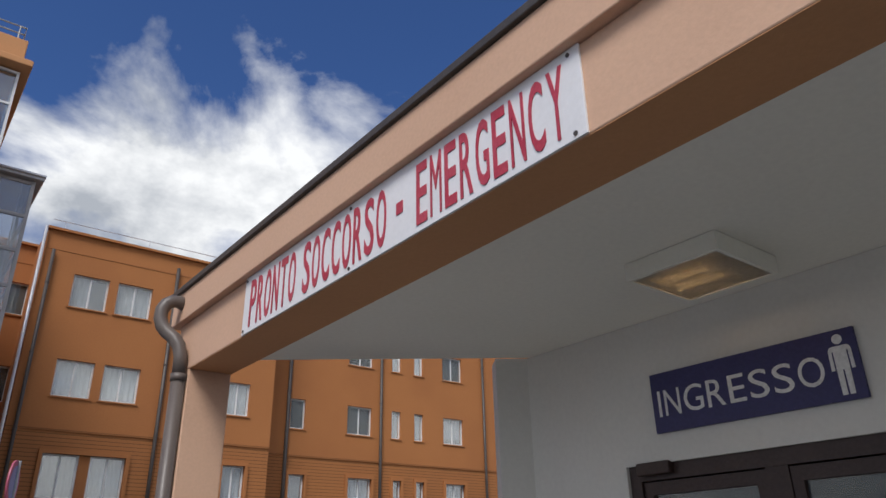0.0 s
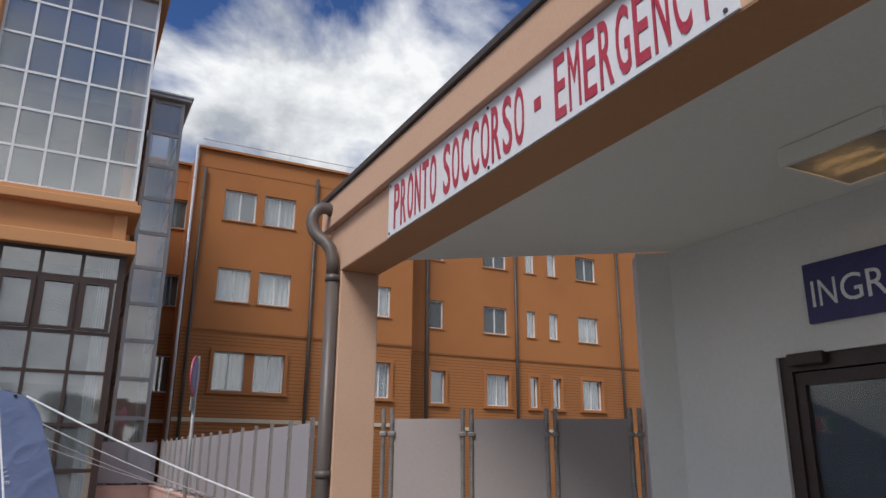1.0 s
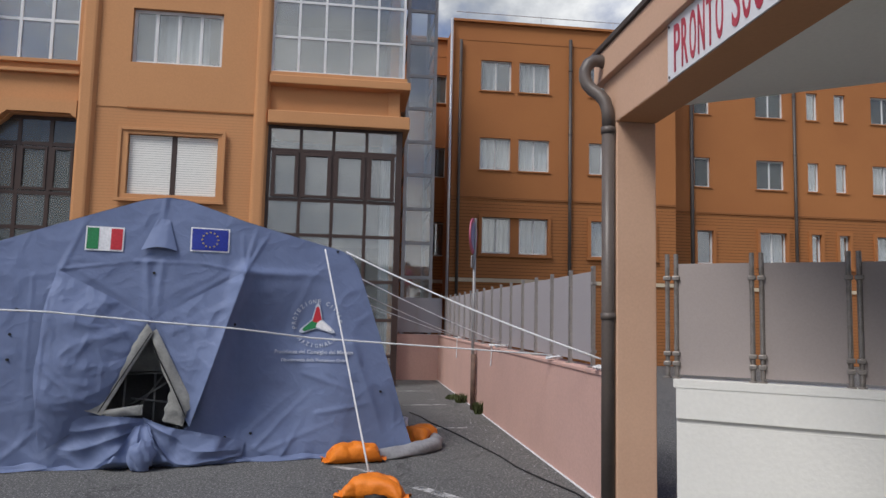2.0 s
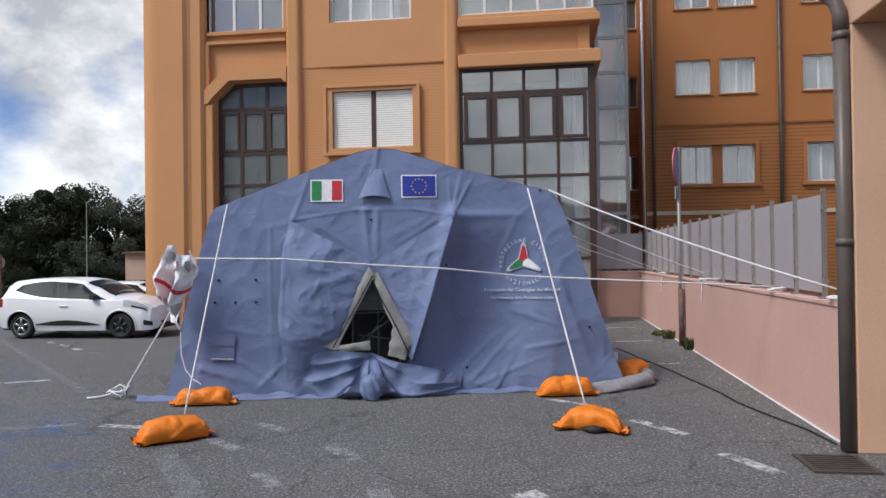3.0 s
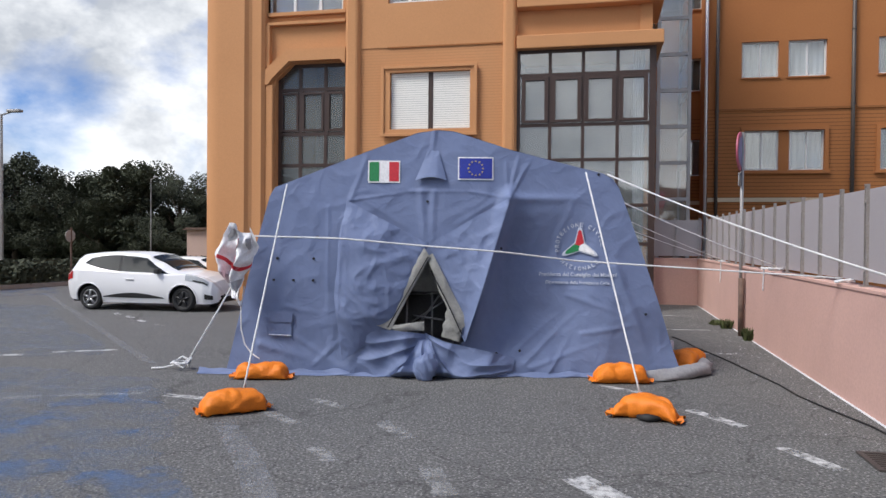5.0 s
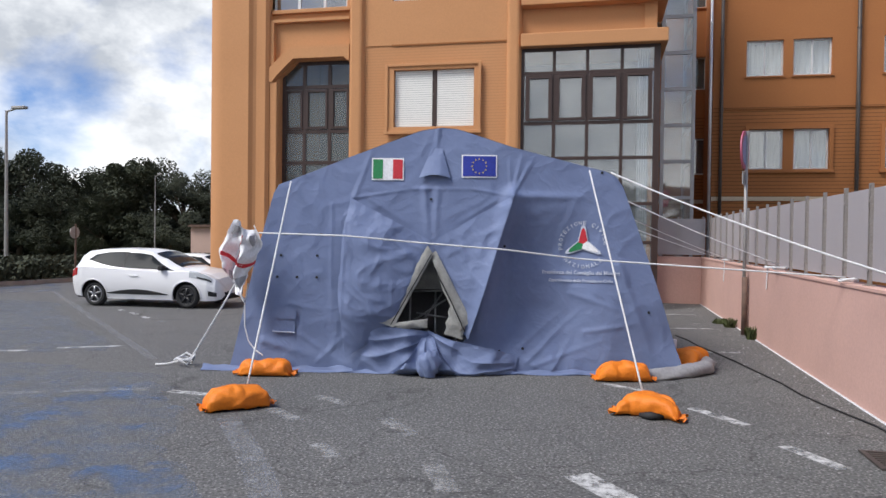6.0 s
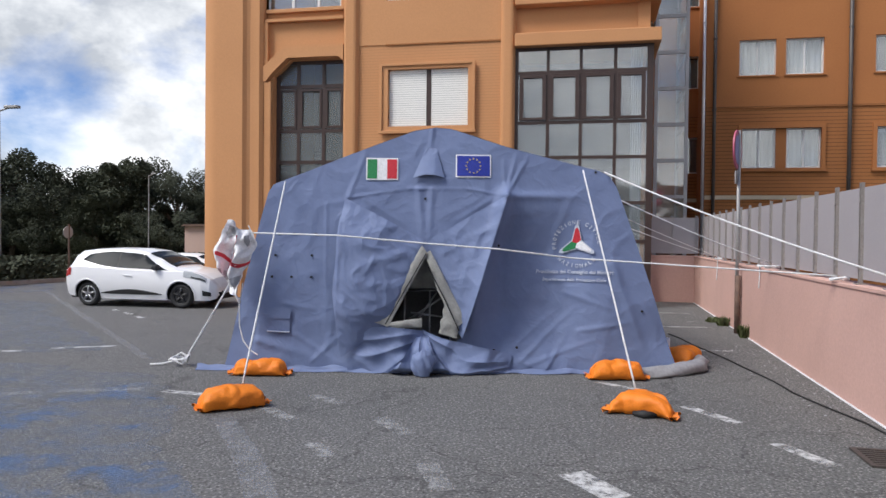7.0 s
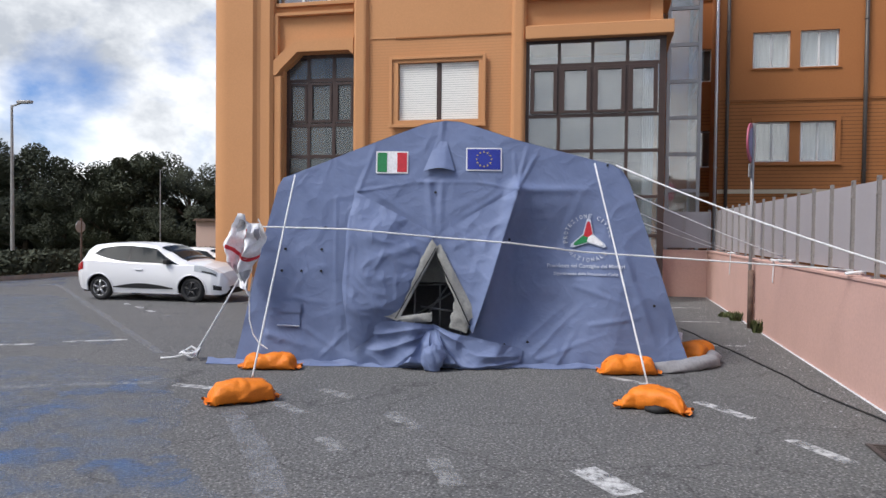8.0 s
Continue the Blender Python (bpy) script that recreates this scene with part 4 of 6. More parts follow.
def rear_front(x0, x1, y, wins, low, name):
    """One stretch of the rear front: windows on two floors, ribbed ground floor below."""
    up = [(a, b, z0, z1) for a, b in wins for z0, z1 in rows_z]
    merged = []
    for a, b in low:
        if merged and a - merged[-1][1] < 0.5:
            merged[-1] = (merged[-1][0], b)
        else:
            merged.append((a, b))
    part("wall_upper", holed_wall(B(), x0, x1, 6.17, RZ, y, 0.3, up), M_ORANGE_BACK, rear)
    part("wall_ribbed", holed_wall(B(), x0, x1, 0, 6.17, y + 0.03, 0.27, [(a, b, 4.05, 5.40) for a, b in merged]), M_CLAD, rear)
    bd = B()
    box(bd, x0, x1, y - 0.012, y + 0.03, 6.10, 6.168)
    part("band", bd, M_CLAD, rear)
    part("band", box(B(), x0, x1, y - 0.012, y - 0.001, 12.15, 12.20), M_CLAD, rear)
    part("plinth_band", box(B(), x0, x1, y - 0.03, y + 0.03, 2.98, 3.12), M_BEIGE, rear)
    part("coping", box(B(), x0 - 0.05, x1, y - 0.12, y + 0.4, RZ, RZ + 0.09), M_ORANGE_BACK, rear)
    k = 0
    for a, b in wins:
        for z0, z1 in rows_z:
            k += 1
            cols = [(a + b) / 2] if b - a > 0.7 else []
            half = (a + b) / 2
            drawn = {(4.78, 10.24): (a + 0.05, half + 0.1, z0), (9.02, 7.2): (half, b - 0.05, z0), (9.02, 10.24): (half, b - 0.05, z0), (21.87, 7.2): (a + 0.05, b - 0.05, z0 + 0.28),
                     (13.92, 7.2): None, (13.92, 10.24): None, (16.62, 7.2): None, (16.62, 10.24): None, (21.87, 10.24): None, (3.08, 7.2): None, (3.08, 10.24): None}
            cloth = drawn.get((a, z0), (a + 0.05, b - 0.05, z0 + 0.02))
            w = glazing(rear, a, b, z0, z1, y + 0.10, cols, [], 0.055, M_FRAME_WHITE, M_GLASS if cloth else M_GLASS_DARK, curtain=cloth)
            part("sill", box(B(), a - 0.06, b + 0.06, y - 0.05, y + 0.1, z0 - 0.05, z0 - 0.002), M_ORANGE_BACK, w)
    for a, b in low:
        w = glazing(rear, a, b, 4.05, 5.40, y + 0.12, [(a + b) / 2] if b - a > 0.7 else [], [], 0.055, M_FRAME_WHITE, M_GLASS, curtain=None if a == 14.0 else (a + 0.03, b - 0.03, 4.1))
    for a, b in merged:
        sr = B()
        for q in ((a - 0.12, a - 0.001, 3.98, 5.52), (b + 0.001, b + 0.12, 3.98, 5.52), (a - 0.001, b + 0.001, 5.402, 5.52)):
            box(sr, q[0], q[1], y - 0.05, y + 0.029, q[2], q[3])
        box(sr, a - 0.16, b + 0.16, y - 0.08, y + 0.1, 3.93, 4.045)
        part("surround", sr, M_ORANGE_BACK, rear)


rear_front(3.72, 12.5, 27.0, [(4.78, 5.96), (6.26, 7.46), (9.02, 10.1), (10.6, 11.55)], [(4.90, 6.0), (6.34, 7.42), (9.1, 10.12), (10.75, 11.6)], "a")
rear_front(12.5, 36.0, 28.3, [(13.92, 14.6), (16.62, 17.86), (18.92, 19.42), (20.18, 20.69), (21.87, 23.08), (26.0, 27.2), (29.4, 30.6), (32.8, 34.0)],
           [(14.0, 14.7), (16.72, 17.9), (19.0, 19.45), (20.25, 20.72), (21.95, 23.1), (26.0, 27.2), (29.4, 30.6)], "b")
rear_front(-3.0, 3.85, 29.0, [(3.08, 3.76)], [(3.1, 3.78)], "c")
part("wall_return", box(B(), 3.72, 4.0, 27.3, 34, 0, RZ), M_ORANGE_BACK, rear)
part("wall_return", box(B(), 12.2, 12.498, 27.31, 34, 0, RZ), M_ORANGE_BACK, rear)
part("mullion_wall", box(B(), 6.003, 6.337, 27.09, 27.25, 4.06, 5.39), M_ORANGE_BACK, rear)
# stand-in back wall whose dark colour plays the unlit rooms
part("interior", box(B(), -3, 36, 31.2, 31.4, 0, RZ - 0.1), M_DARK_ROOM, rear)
part("roof", box(B(), -3, 36, 29.31, 34, RZ - 0.09, RZ), M_COPING, rear)
# unseen roof strips added to keep sky light off the rooms below
part("roof", box(B(), 12.5, 36, 28.705, 29.305, RZ - 0.09, RZ), M_COPING, rear)
part("roof", box(B(), 4.005, 12.195, 27.405, 29.305, RZ - 0.09, RZ), M_COPING, rear)
rl = B()
for xa, xb, y in ((3.8, 12.5, 27.05), (12.6, 36.0, 28.35)):
    tube(rl, [(xa, y, RZ + 0.42), (xb, y, RZ + 0.42)], 0.014, 6)
    k = xa + 0.4
    while k < xb:
        tube(rl, [(k, y, RZ + 0.08), (k, y, RZ + 0.46)], 0.012, 5)
        k += 2.9
part("roof_rail", rl, M_PIPE_PALE, rear)


def wall_pipe(x, y, z0, z1, r, mat, label):
    p = thing("downpipe", None, label, "pipe")
    part("pipe", tube(B(), [(x, y, z0), (x, y, z1)], r, 10), mat, p, smooth=True)
    for k in range(5):
        z = z0 + (z1 - z0) * (k + 0.5) / 5
        part("bracket", tube(B(), [(x, y, z - 0.02), (x, y, z + 0.02)], r * 1.25, 10), mat, p)


PL = "dark brown rainwater pipe on the ochre rear wing"
wall_pipe(3.62, 26.88, 0, 12.9, 0.055, M_PIPE_PALE, "pale metal pipe on the rear wing's corner")
wall_pipe(3.98, 26.88, 0, 12.1, 0.06, M_COPING, PL)
wall_pipe(8.24, 26.9, 0, 12.4, 0.065, M_COPING, PL)
wall_pipe(13.75, 28.18, 0, 12.4, 0.075, M_COPING, PL)
wall_pipe(18.27, 28.18, 0, 12.4, 0.065, M_COPING, PL)
wall_pipe(24.35, 28.18, 0, 12.4, 0.065, M_COPING, PL)


# ---- the tent ----
TENT = pose(-1.773, 9.117, 0, rz=11.8)
tent = thing("relief_tent", TENT, "blue-grey inflatable relief tent with slack half-open door flaps", "tent")


def lerp(a, b, t):
    return a + (b - a) * t


def smooth01(t):
    t = max(0.0, min(1.0, t))
    return t * t * (3 - 2 * t)


ROOF = [(-2.13, 2.13), (-2.07, 2.235), (-1.27, 2.56), (-0.35, 2.915), (-0.1, 2.95), (0.1, 2.935), (0.78, 2.715), (1.91, 2.44), (2.03, 2.375), (2.11, 2.25)]


def roof_z(x):
    for (xa, za), (xb, zb) in zip(ROOF, ROOF[1:]):
        if x <= xb:
            return lerp(za, zb, max(0, (x - xa) / (xb - xa)))
    return ROOF[-1][1]


def crease(x, z, x0, z0, x1, z1, wide):
    """How near (x, z) lies to a fold running from one point to the other, 0 to 1."""
    dx, dz = x1 - x0, z1 - z0
    t = max(0, min(1, ((x - x0) * dx + (z - z0) * dz) / (dx * dx + dz * dz)))
    d = math.hypot(x - x0 - t * dx, z - z0 - t * dz)
    return math.exp(-(d / wide) ** 2) * (1 - 0.8 * t * t)


def ridge(x, z, seed, sharp):
    """A thin crease where a slow noise passes through nought, 0 to 1."""
    return max(0.0, 1 - sharp * abs(noise.noise(Vector((x, z, seed)))))


def front_y(x, z):
    """Relief of the front cloth; negative is towards the car park."""
    y = 0.27 * (max(z, 0) / 2.9) ** 1.5 + 0.02 * abs(x)
    n = noise.noise(Vector((x * 0.9, z * 0.8, 3.1))) * 0.045
    n += ridge(x * 1.1 + z * 0.5, z * 0.8 - x * 0.3, 7.7, 4.0) * 0.010
    n += ridge(x * 2.3 - z * 1.4, z * 1.9 + x * 0.8, 1.3, 4.5) * 0.006
    y -= n
    low = smooth01((0.42 - z) / 0.42)
    y -= low * (0.03 + 0.04 * noise.noise(Vector((x * 1.9, 0.4, z))) + 0.018 * ridge(x * 2.6 + z, z * 2.2, 5.1, 3.0))
    for f in ((0.76, 2.12, 0.35, 0.5, 0.10, 0.09), (0.76, 2.12, 0.88, 2.62, 0.026, 0.022), (0.76, 2.12, 1.02, 2.58, 0.024, 0.020), (0.76, 2.12, 0.72, 2.60, 0.024, 0.014),
              (0.76, 2.12, 1.75, 2.13, 0.05, 0.028), (0.95, 0.15, 1.62, 0.78, 0.030, 0.017), (0.85, 0.30, 1.35, 0.70, 0.026, 0.013), (1.02, 0.10, 1.9, 0.42, 0.030, 0.016),
              (1.25, 0.06, 1.5, 0.45, 0.026, 0.015), (1.5, 0.95, 2.1, 0.75, 0.03, 0.012), (1.65, 0.5, 2.3, 0.62, 0.03, 0.014), (2.05, 1.3, 2.45, 0.2, 0.05, 0.025),
              (-1.16, 2.08, -0.42, 2.20, 0.014, 0.012), (-0.42, 2.20, 0.3, 2.20, 0.014, 0.012), (0.3, 2.20, 0.76, 2.12, 0.014, 0.012),
              (-0.30, 2.18, -0.25, 1.62, 0.045, 0.024), (-0.14, 2.18, -0.17, 1.62, 0.04, 0.020), (-0.95, 2.06, -0.45, 1.75, 0.03, 0.010), (0.55, 2.06, 0.1, 1.78, 0.03, 0.009),
              (-0.14, 2.94, -0.16, 2.70, 0.03, 0.018), (-1.15, 2.10, -0.95, 2.62, 0.03, 0.012), (-1.23, 1.9, -1.26, 0.4, 0.02, 0.010), (-1.42, 2.0, -1.40, 0.5, 0.02, 0.007),
              (-2.2, 0.35, -1.6, 0.18, 0.05, 0.03), (-1.9, 0.8, -1.5, 0.72, 0.03, 0.012), (-1.75, 0.42, -1.3, 0.14, 0.03, 0.014), (-1.55, 0.12, -1.2, 0.45, 0.03, 0.012)):
        y -= f[5] * crease(x, z, *f[:5])
    # slack cloth that falls back under the taut corner beside the door flap
    w = smooth01((x - 0.35) / 0.4) * smooth01((2.0 - x) / 0.75)
    y += 0.20 * w * smooth01((2.12 - z) / 0.75) * smooth01((z - 0.05) / 0.75)
    return y


def tent_xz(u, v):
    a = 2 * u - 1
    xt = a * (2.13 if a < 0 else 2.11)
    zt = roof_z(xt)
    xb = a * (2.62 if a < 0 else 2.84)
    k = v ** 0.92
    return lerp(xb, xt, k) + 0.03 * math.sin(math.pi * v) * (1 if a > 0 else -1) * abs(a), zt * v


DOOR = [(-0.22, 1.44), (-0.30, 1.30), (-0.80, 0.62), (-0.55, 0.50), (-0.2, 0.42), (0.16, 0.34), (0.30, 0.52)]


def inside(poly, x, z):
    hit = False
    for (xa, za), (xb, zb) in zip(poly, poly[1:] + poly[:1]):
        if (za > z) != (zb > z) and x < (xb - xa) * (z - za) / (zb - za) + xa:
            hit = not hit
    return hit


def front_point(u, v):
    x, z = tent_xz(u, v)
    return (x, front_y(x, z), z + 0.004)


part("front_panel", sheet(B(), front_point, 300, 160, lambda u, v: not inside(DOOR, *tent_xz(u, v))), M_TENT, tent, smooth=True)

# sides, roof and back: inflated arches one behind the other
DEPTH = 5.6


def shell_outline(s):
    n = 1.0
    if s < 0.28:
        t = s / 0.28
        return lerp(-2.62, -2.13, t ** 0.92) - 0.03 * math.sin(math.pi * t), 2.13 * t
    if s > 0.72:
        t = (1 - s) / 0.28
        return lerp(2.84, 2.11, t ** 0.92) + 0.03 * math.sin(math.pi * t), 2.25 * t
    x = lerp(-2.13, 2.11, (s - 0.28) / 0.44)
    return x, roof_z(x)


def shell_point(u, v):
    x, z = shell_outline(u)
    y = v * DEPTH
    puff = 0.012 + 0.05 * abs(math.sin(v * math.pi * 4)) * smooth01(v * 12)
    k = 1 + puff * 0.35 * (v > 0.01) - 0.004 * (v < 0.01)
    yy = y + front_y(x, z) * (1 - smooth01(v * 6))
    return (x * k, yy, z * (1 + puff * 0.12) + 0.004)


part("shell", sheet(B(), shell_point, 110, 48), M_TENT, tent, smooth=True)
part("back_panel", sheet(B(), lambda u, v: (tent_xz(u, v)[0], DEPTH - 0.05, tent_xz(u, v)[1] * 0.99 + 0.004), 12, 6), M_TENT_IN, tent)
part("inner_floor", box(B(), -2.4, 2.5, 0.30, DEPTH - 0.2, 0.006, 0.02), M_TENT_IN, tent)
part("inner_curtain", sheet(B(), lambda u, v: (lerp(-1.1, 0.75, u), 0.34 + 0.04 * math.sin(u * 17), 0.98 + 0.62 * v), 40, 4), M_LINING, tent, "grey inner lining seen through the door gap", smooth=True)
part("inner_wall", box(B(), -2.2, 2.2, 1.1, 1.13, 0.02, 1.9), M_TENT_IN, tent)

# folded metal stand kept inside the doorway
stand = thing("folding_stand", TENT, "grey metal folding stand inside the tent's doorway", "stand")
for pts in ([(-0.50, 0.55, 0.93), (0.16, 0.55, 0.95)], [(-0.50, 0.55, 0.02), (-0.47, 0.55, 1.0)], [(0.10, 0.55, 0.02), (0.12, 0.55, 1.0)],
            [(-0.46, 0.52, 0.55), (0.10, 0.52, 0.92)], [(-0.36, 0.58, 0.50), (-0.06, 0.58, 0.93)], [(-0.40, 0.50, 0.66), (0.08, 0.50, 0.60)], [(-0.16, 0.56, 0.02), (-0.16, 0.56, 0.94)]):
    part("tube", tube(B(), pts, 0.012, 8), M_PIPE_PALE, stand, smooth=True)


def flap(name, a, b, c, d, bulge, seed, nu=40, nv=40, base=0.05, sag=0.0, mat=None, label="", fold=0.03, left=0.0, right=0.0, bow=0.0):
    """A hanging cloth between four corners (x, z): a to b above, d to c below."""
    def f(u, v):
        top = (lerp(a[0], b[0], u), lerp(a[1], b[1], u) - sag * math.sin(math.pi * u))
        bot = (lerp(d[0], c[0], u), lerp(d[1], c[1], u))
        x, z = lerp(bot[0], top[0], v), lerp(bot[1], top[1], v)
        x -= (bow + 0.012 * math.sin(v * 15 + seed)) * (1 - u) ** 2 * math.sin(math.pi * v)
        y = min(front_y(x, z), 0.20) - base - bulge * math.sin(math.pi * u) ** 0.7 * math.sin(math.pi * (0.15 + 0.85 * (1 - v))) ** 0.8
        y -= (left * (1 - u) ** 3 + right * u ** 3) * math.sin(math.pi * (0.02 + 0.93 * v)) ** 0.7
        y -= fold * (0.9 * ridge(x * 1.5 + z * 0.5, z * 0.9 - x * 0.4, seed, 2.6) + 0.5 * ridge(x * 2.7 - z, z * 2.6 + x, seed + 5, 3.0)
                     + 0.22 * ridge(x * 6, z * 6.5 + x * 2, seed + 9, 3.0) + 0.5 * noise.noise(Vector((x * 1.4, z * 1.4, seed))))
        return (x, y, max(z, 0.006))
    return part(name, sheet(B(), f, nu, nv), mat or M_TENT, tent, label, smooth=True)


def along(pts, u):
    """A point on a smooth line through points."""
    n = len(pts) - 1
    i = min(int(u * n), n - 1)
    t = u * n - i
    p0, p1, p2, p3 = pts[max(i - 1, 0)], pts[i], pts[i + 1], pts[min(i + 2, n)]
    return [0.5 * (2 * q1 + (q2 - q0) * t + (2 * q0 - 5 * q1 + 4 * q2 - q3) * t * t + (3 * q1 - q0 - 3 * q2 + q3) * t ** 3) for q0, q1, q2, q3 in zip(p0, p1, p2, p3)]


def swag(name, upper, lower, out, folds, deep, seed, nu=80, nv=50, ends=0.35):
    """Slack cloth slung between two curves, its folds running along them; out: how far it stands from the front, above and below."""
    def f(u, v):
        xa, za = along(upper, u)
        xb, zb = along(lower, u)
        x, z = lerp(xb, xa, v), lerp(zb, za, v)
        e = smooth01(min(u, 1 - u) / ends)
        ph = v * folds * math.pi + 2.6 * noise.noise(Vector((u * 1.6, v * 1.2, seed))) + seed
        wave = (1 - abs(math.sin(ph)) ** 0.8) * (0.55 + 0.9 * abs(noise.noise(Vector((u * 3.1, v * 2.3, seed + 3)))))
        y = min(front_y(x, z), 0.20) - 0.004 - lerp(out[1], out[0], v) * (0.04 + 0.96 * e)
        y -= deep * (0.05 + 0.95 * e) * wave + 0.35 * deep * ridge(x * 3 + z * 2, z * 3 - x, seed, 2.6) + 0.9 * deep * noise.noise(Vector((x * 2.6, z * 2.6, seed))) + 0.5 * deep * noise.noise(Vector((x * 6, z * 6, seed)))
        z += 0.25 * deep * (wave - 0.5) * e * (0 < v < 1)
        return (x, y, max(z, 0.006))
    return part(name, sheet(B(), f, nu, nv), M_TENT, tent, smooth=True)


flap("door_flap", (-1.18, 2.08), (-0.20, 1.57), (-0.68, 0.54), (-1.20, 0.18), 0.16, 2.0, 100, 100, base=0.055, left=0.09, right=0.06, fold=0.034, bow=0.10)
flap("door_flap", (-0.20, 1.57), (0.765, 2.13), (0.24, 0.42), (0.16, 0.52), 0.05, 8.0, 100, 100, base=0.06, right=0.20, fold=0.024)
# slack lower cloth drawn together under the opening
swag("fallen_cloth", [(-1.20, 0.64), (-0.95, 0.55), (-0.66, 0.55), (-0.42, 0.53), (-0.22, 0.50)], [(-1.12, 0.02), (-0.90, 0.0), (-0.66, 0.0), (-0.43, 0.12), (-0.24, 0.36)], (0.12, 0.01), 2.2, 0.045, 0.4)
swag("fallen_cloth", [(-0.24, 0.52), (0.0, 0.43), (0.22, 0.38), (0.50, 0.32), (0.84, 0.22)], [(-0.22, 0.36), (-0.05, 0.08), (0.15, 0.0), (0.50, 0.02), (0.80, 0.06)], (0.12, 0.09), 2.0, 0.05, 1.9, ends=0.25)
swag("fallen_cloth", [(-0.18, 0.48), (-0.10, 0.28), (0.02, 0.12), (0.14, 0.0)], [(-0.28, 0.47), (-0.40, 0.28), (-0.52, 0.12), (-0.66, 0.0)], (0.18, 0.18), 2.4, 0.055, 2.6, ends=0.30)
puff = B()
bmesh.ops.create_uvsphere(puff, u_segments=40, v_segments=24, radius=1.0)
for v in puff.verts:
    k = 1 + 0.22 * noise.noise(v.co * 1.9) + 0.20 * ridge(v.co.x * 1.9 + v.co.z, v.co.z * 0.9 + v.co.y, 4.0, 2.6)
    v.co = (-0.21 + 0.12 * k * v.co.x, -0.29 + 0.08 * k * v.co.y, max(0.008, 0.15 + 0.15 * k * v.co.z))
part("bundled_cloth", puff, M_TENT, tent, smooth=True)
LG = "grey canvas edge of the door flap with a zip"
flap("lining_band", (-0.25, 1.52), (-0.18, 1.42), (-0.64, 0.55), (-0.82, 0.61), 0.02, 29.0, 10, 40, base=0.13, mat=M_LINING, label=LG, fold=0.02)
flap("lining_band", (-0.22, 1.42), (-0.15, 1.46), (0.28, 0.64), (0.13, 0.52), 0.02, 31.0, 20, 40, base=0.10, mat=M_LINING, label=LG, fold=0.02)
flap("lining_band", (0.02, 0.80), (0.22, 0.62), (0.17, 0.42), (-0.04, 0.48), 0.02, 33.0, 20, 20, base=0.06, mat=M_LINING, label="grey canvas lining hanging in the doorway", fold=0.03)
flap("lining_band", (-0.66, 0.60), (-0.24, 0.66), (-0.24, 0.55), (-0.58, 0.53), 0.03, 37.0, 20, 12, base=0.10, mat=M_LINING, label="grey canvas lining turned outwards", fold=0.03)
part("zip", tube(B(), [(-0.20, -0.14, 1.42), (-0.42, -0.2, 1.03), (-0.66, -0.22, 0.60)], 0.007, 6), M_BLACK, tent)
part("zip", tube(B(), [(-0.17, -0.08, 1.26), (0.03, -0.13, 0.88), (0.20, -0.15, 0.52)], 0.007, 6), M_BLACK, tent)


def patch(name, x0, x1, z0, z1, mat, parent, label="", lift=0.012, y_of=front_y):
    """A printed cloth patch that follows the front cloth."""
    return part(name, sheet(B(), lambda u, v: (lerp(x0, x1, u), y_of(lerp(x0, x1, u), lerp(z0, z1, v)) - lift, lerp(z0, z1, v)), 16, 12), mat, parent, label, smooth=True)


it = patch("italian_flag", -0.945, -0.555, 2.305, 2.575, M_FLAG_WHITE, tent, "small green, white and red flag patch with a white border")
patch("green_stripe", -0.930, -0.812, 2.322, 2.558, M_GREEN, it, lift=0.016)
patch("red_stripe", -0.688, -0.570, 2.322, 2.558, M_FLAG_RED, it, lift=0.016)
eu = patch("european_flag", 0.145, 0.575, 2.345, 2.625, M_FLAG_WHITE, tent, "blue flag patch with a ring of yellow stars and a white border")
patch("blue_field", 0.160, 0.560, 2.360, 2.610, M_EU_BLUE, eu, lift=0.016)
for k in range(12):
    a = k * math.pi / 6
    cx, cz = 0.36 + 0.088 * math.cos(a), 2.485 + 0.088 * math.sin(a)
    st = B()
    pts = []
    for j in range(10):
        r = 0.015 if j % 2 == 0 else 0.006
        pts.append((cx + r * math.sin(j * math.pi / 5), cz + r * math.cos(j * math.pi / 5)))
    y = front_y(cx, cz) - 0.022
    upright(st, pts, y - 0.003, y)
    part("star", st, M_YELLOW, eu)
# ventilation hood under the ridge
hood = B()
sheet(hood, lambda u, v: (lerp(lerp(-0.37, -0.22, v), lerp(0.01, -0.09, v), u), front_y(lerp(-0.37, 0.01, u), lerp(2.33, 2.70, v)) - 0.014 - 0.060 * (1 - v) * math.sin(math.pi * (0.06 + 0.88 * u)) ** 0.6,
                          lerp(2.335 + 0.035 * math.sin(math.pi * u), 2.70, v)), 20, 14)
part("vent_hood", hood, M_TENT, tent, smooth=True)
patch("vent_mesh", -0.32, -0.0, 2.365, 2.40, M_TENT_IN, tent, "dark vent mesh")
# emblem with ring of letters
EX, EZ = 1.63, 1.56
emb = new("emblem")
emb.parent = tent
tagged(emb, "printed round emblem: green, white and red three-armed shape in a ring of pale letters")


def on_cloth(bm, lift):
    for v in bm.verts:
        v.co.y = front_y(v.co.x, v.co.z) - lift + v.co.y
    return bm


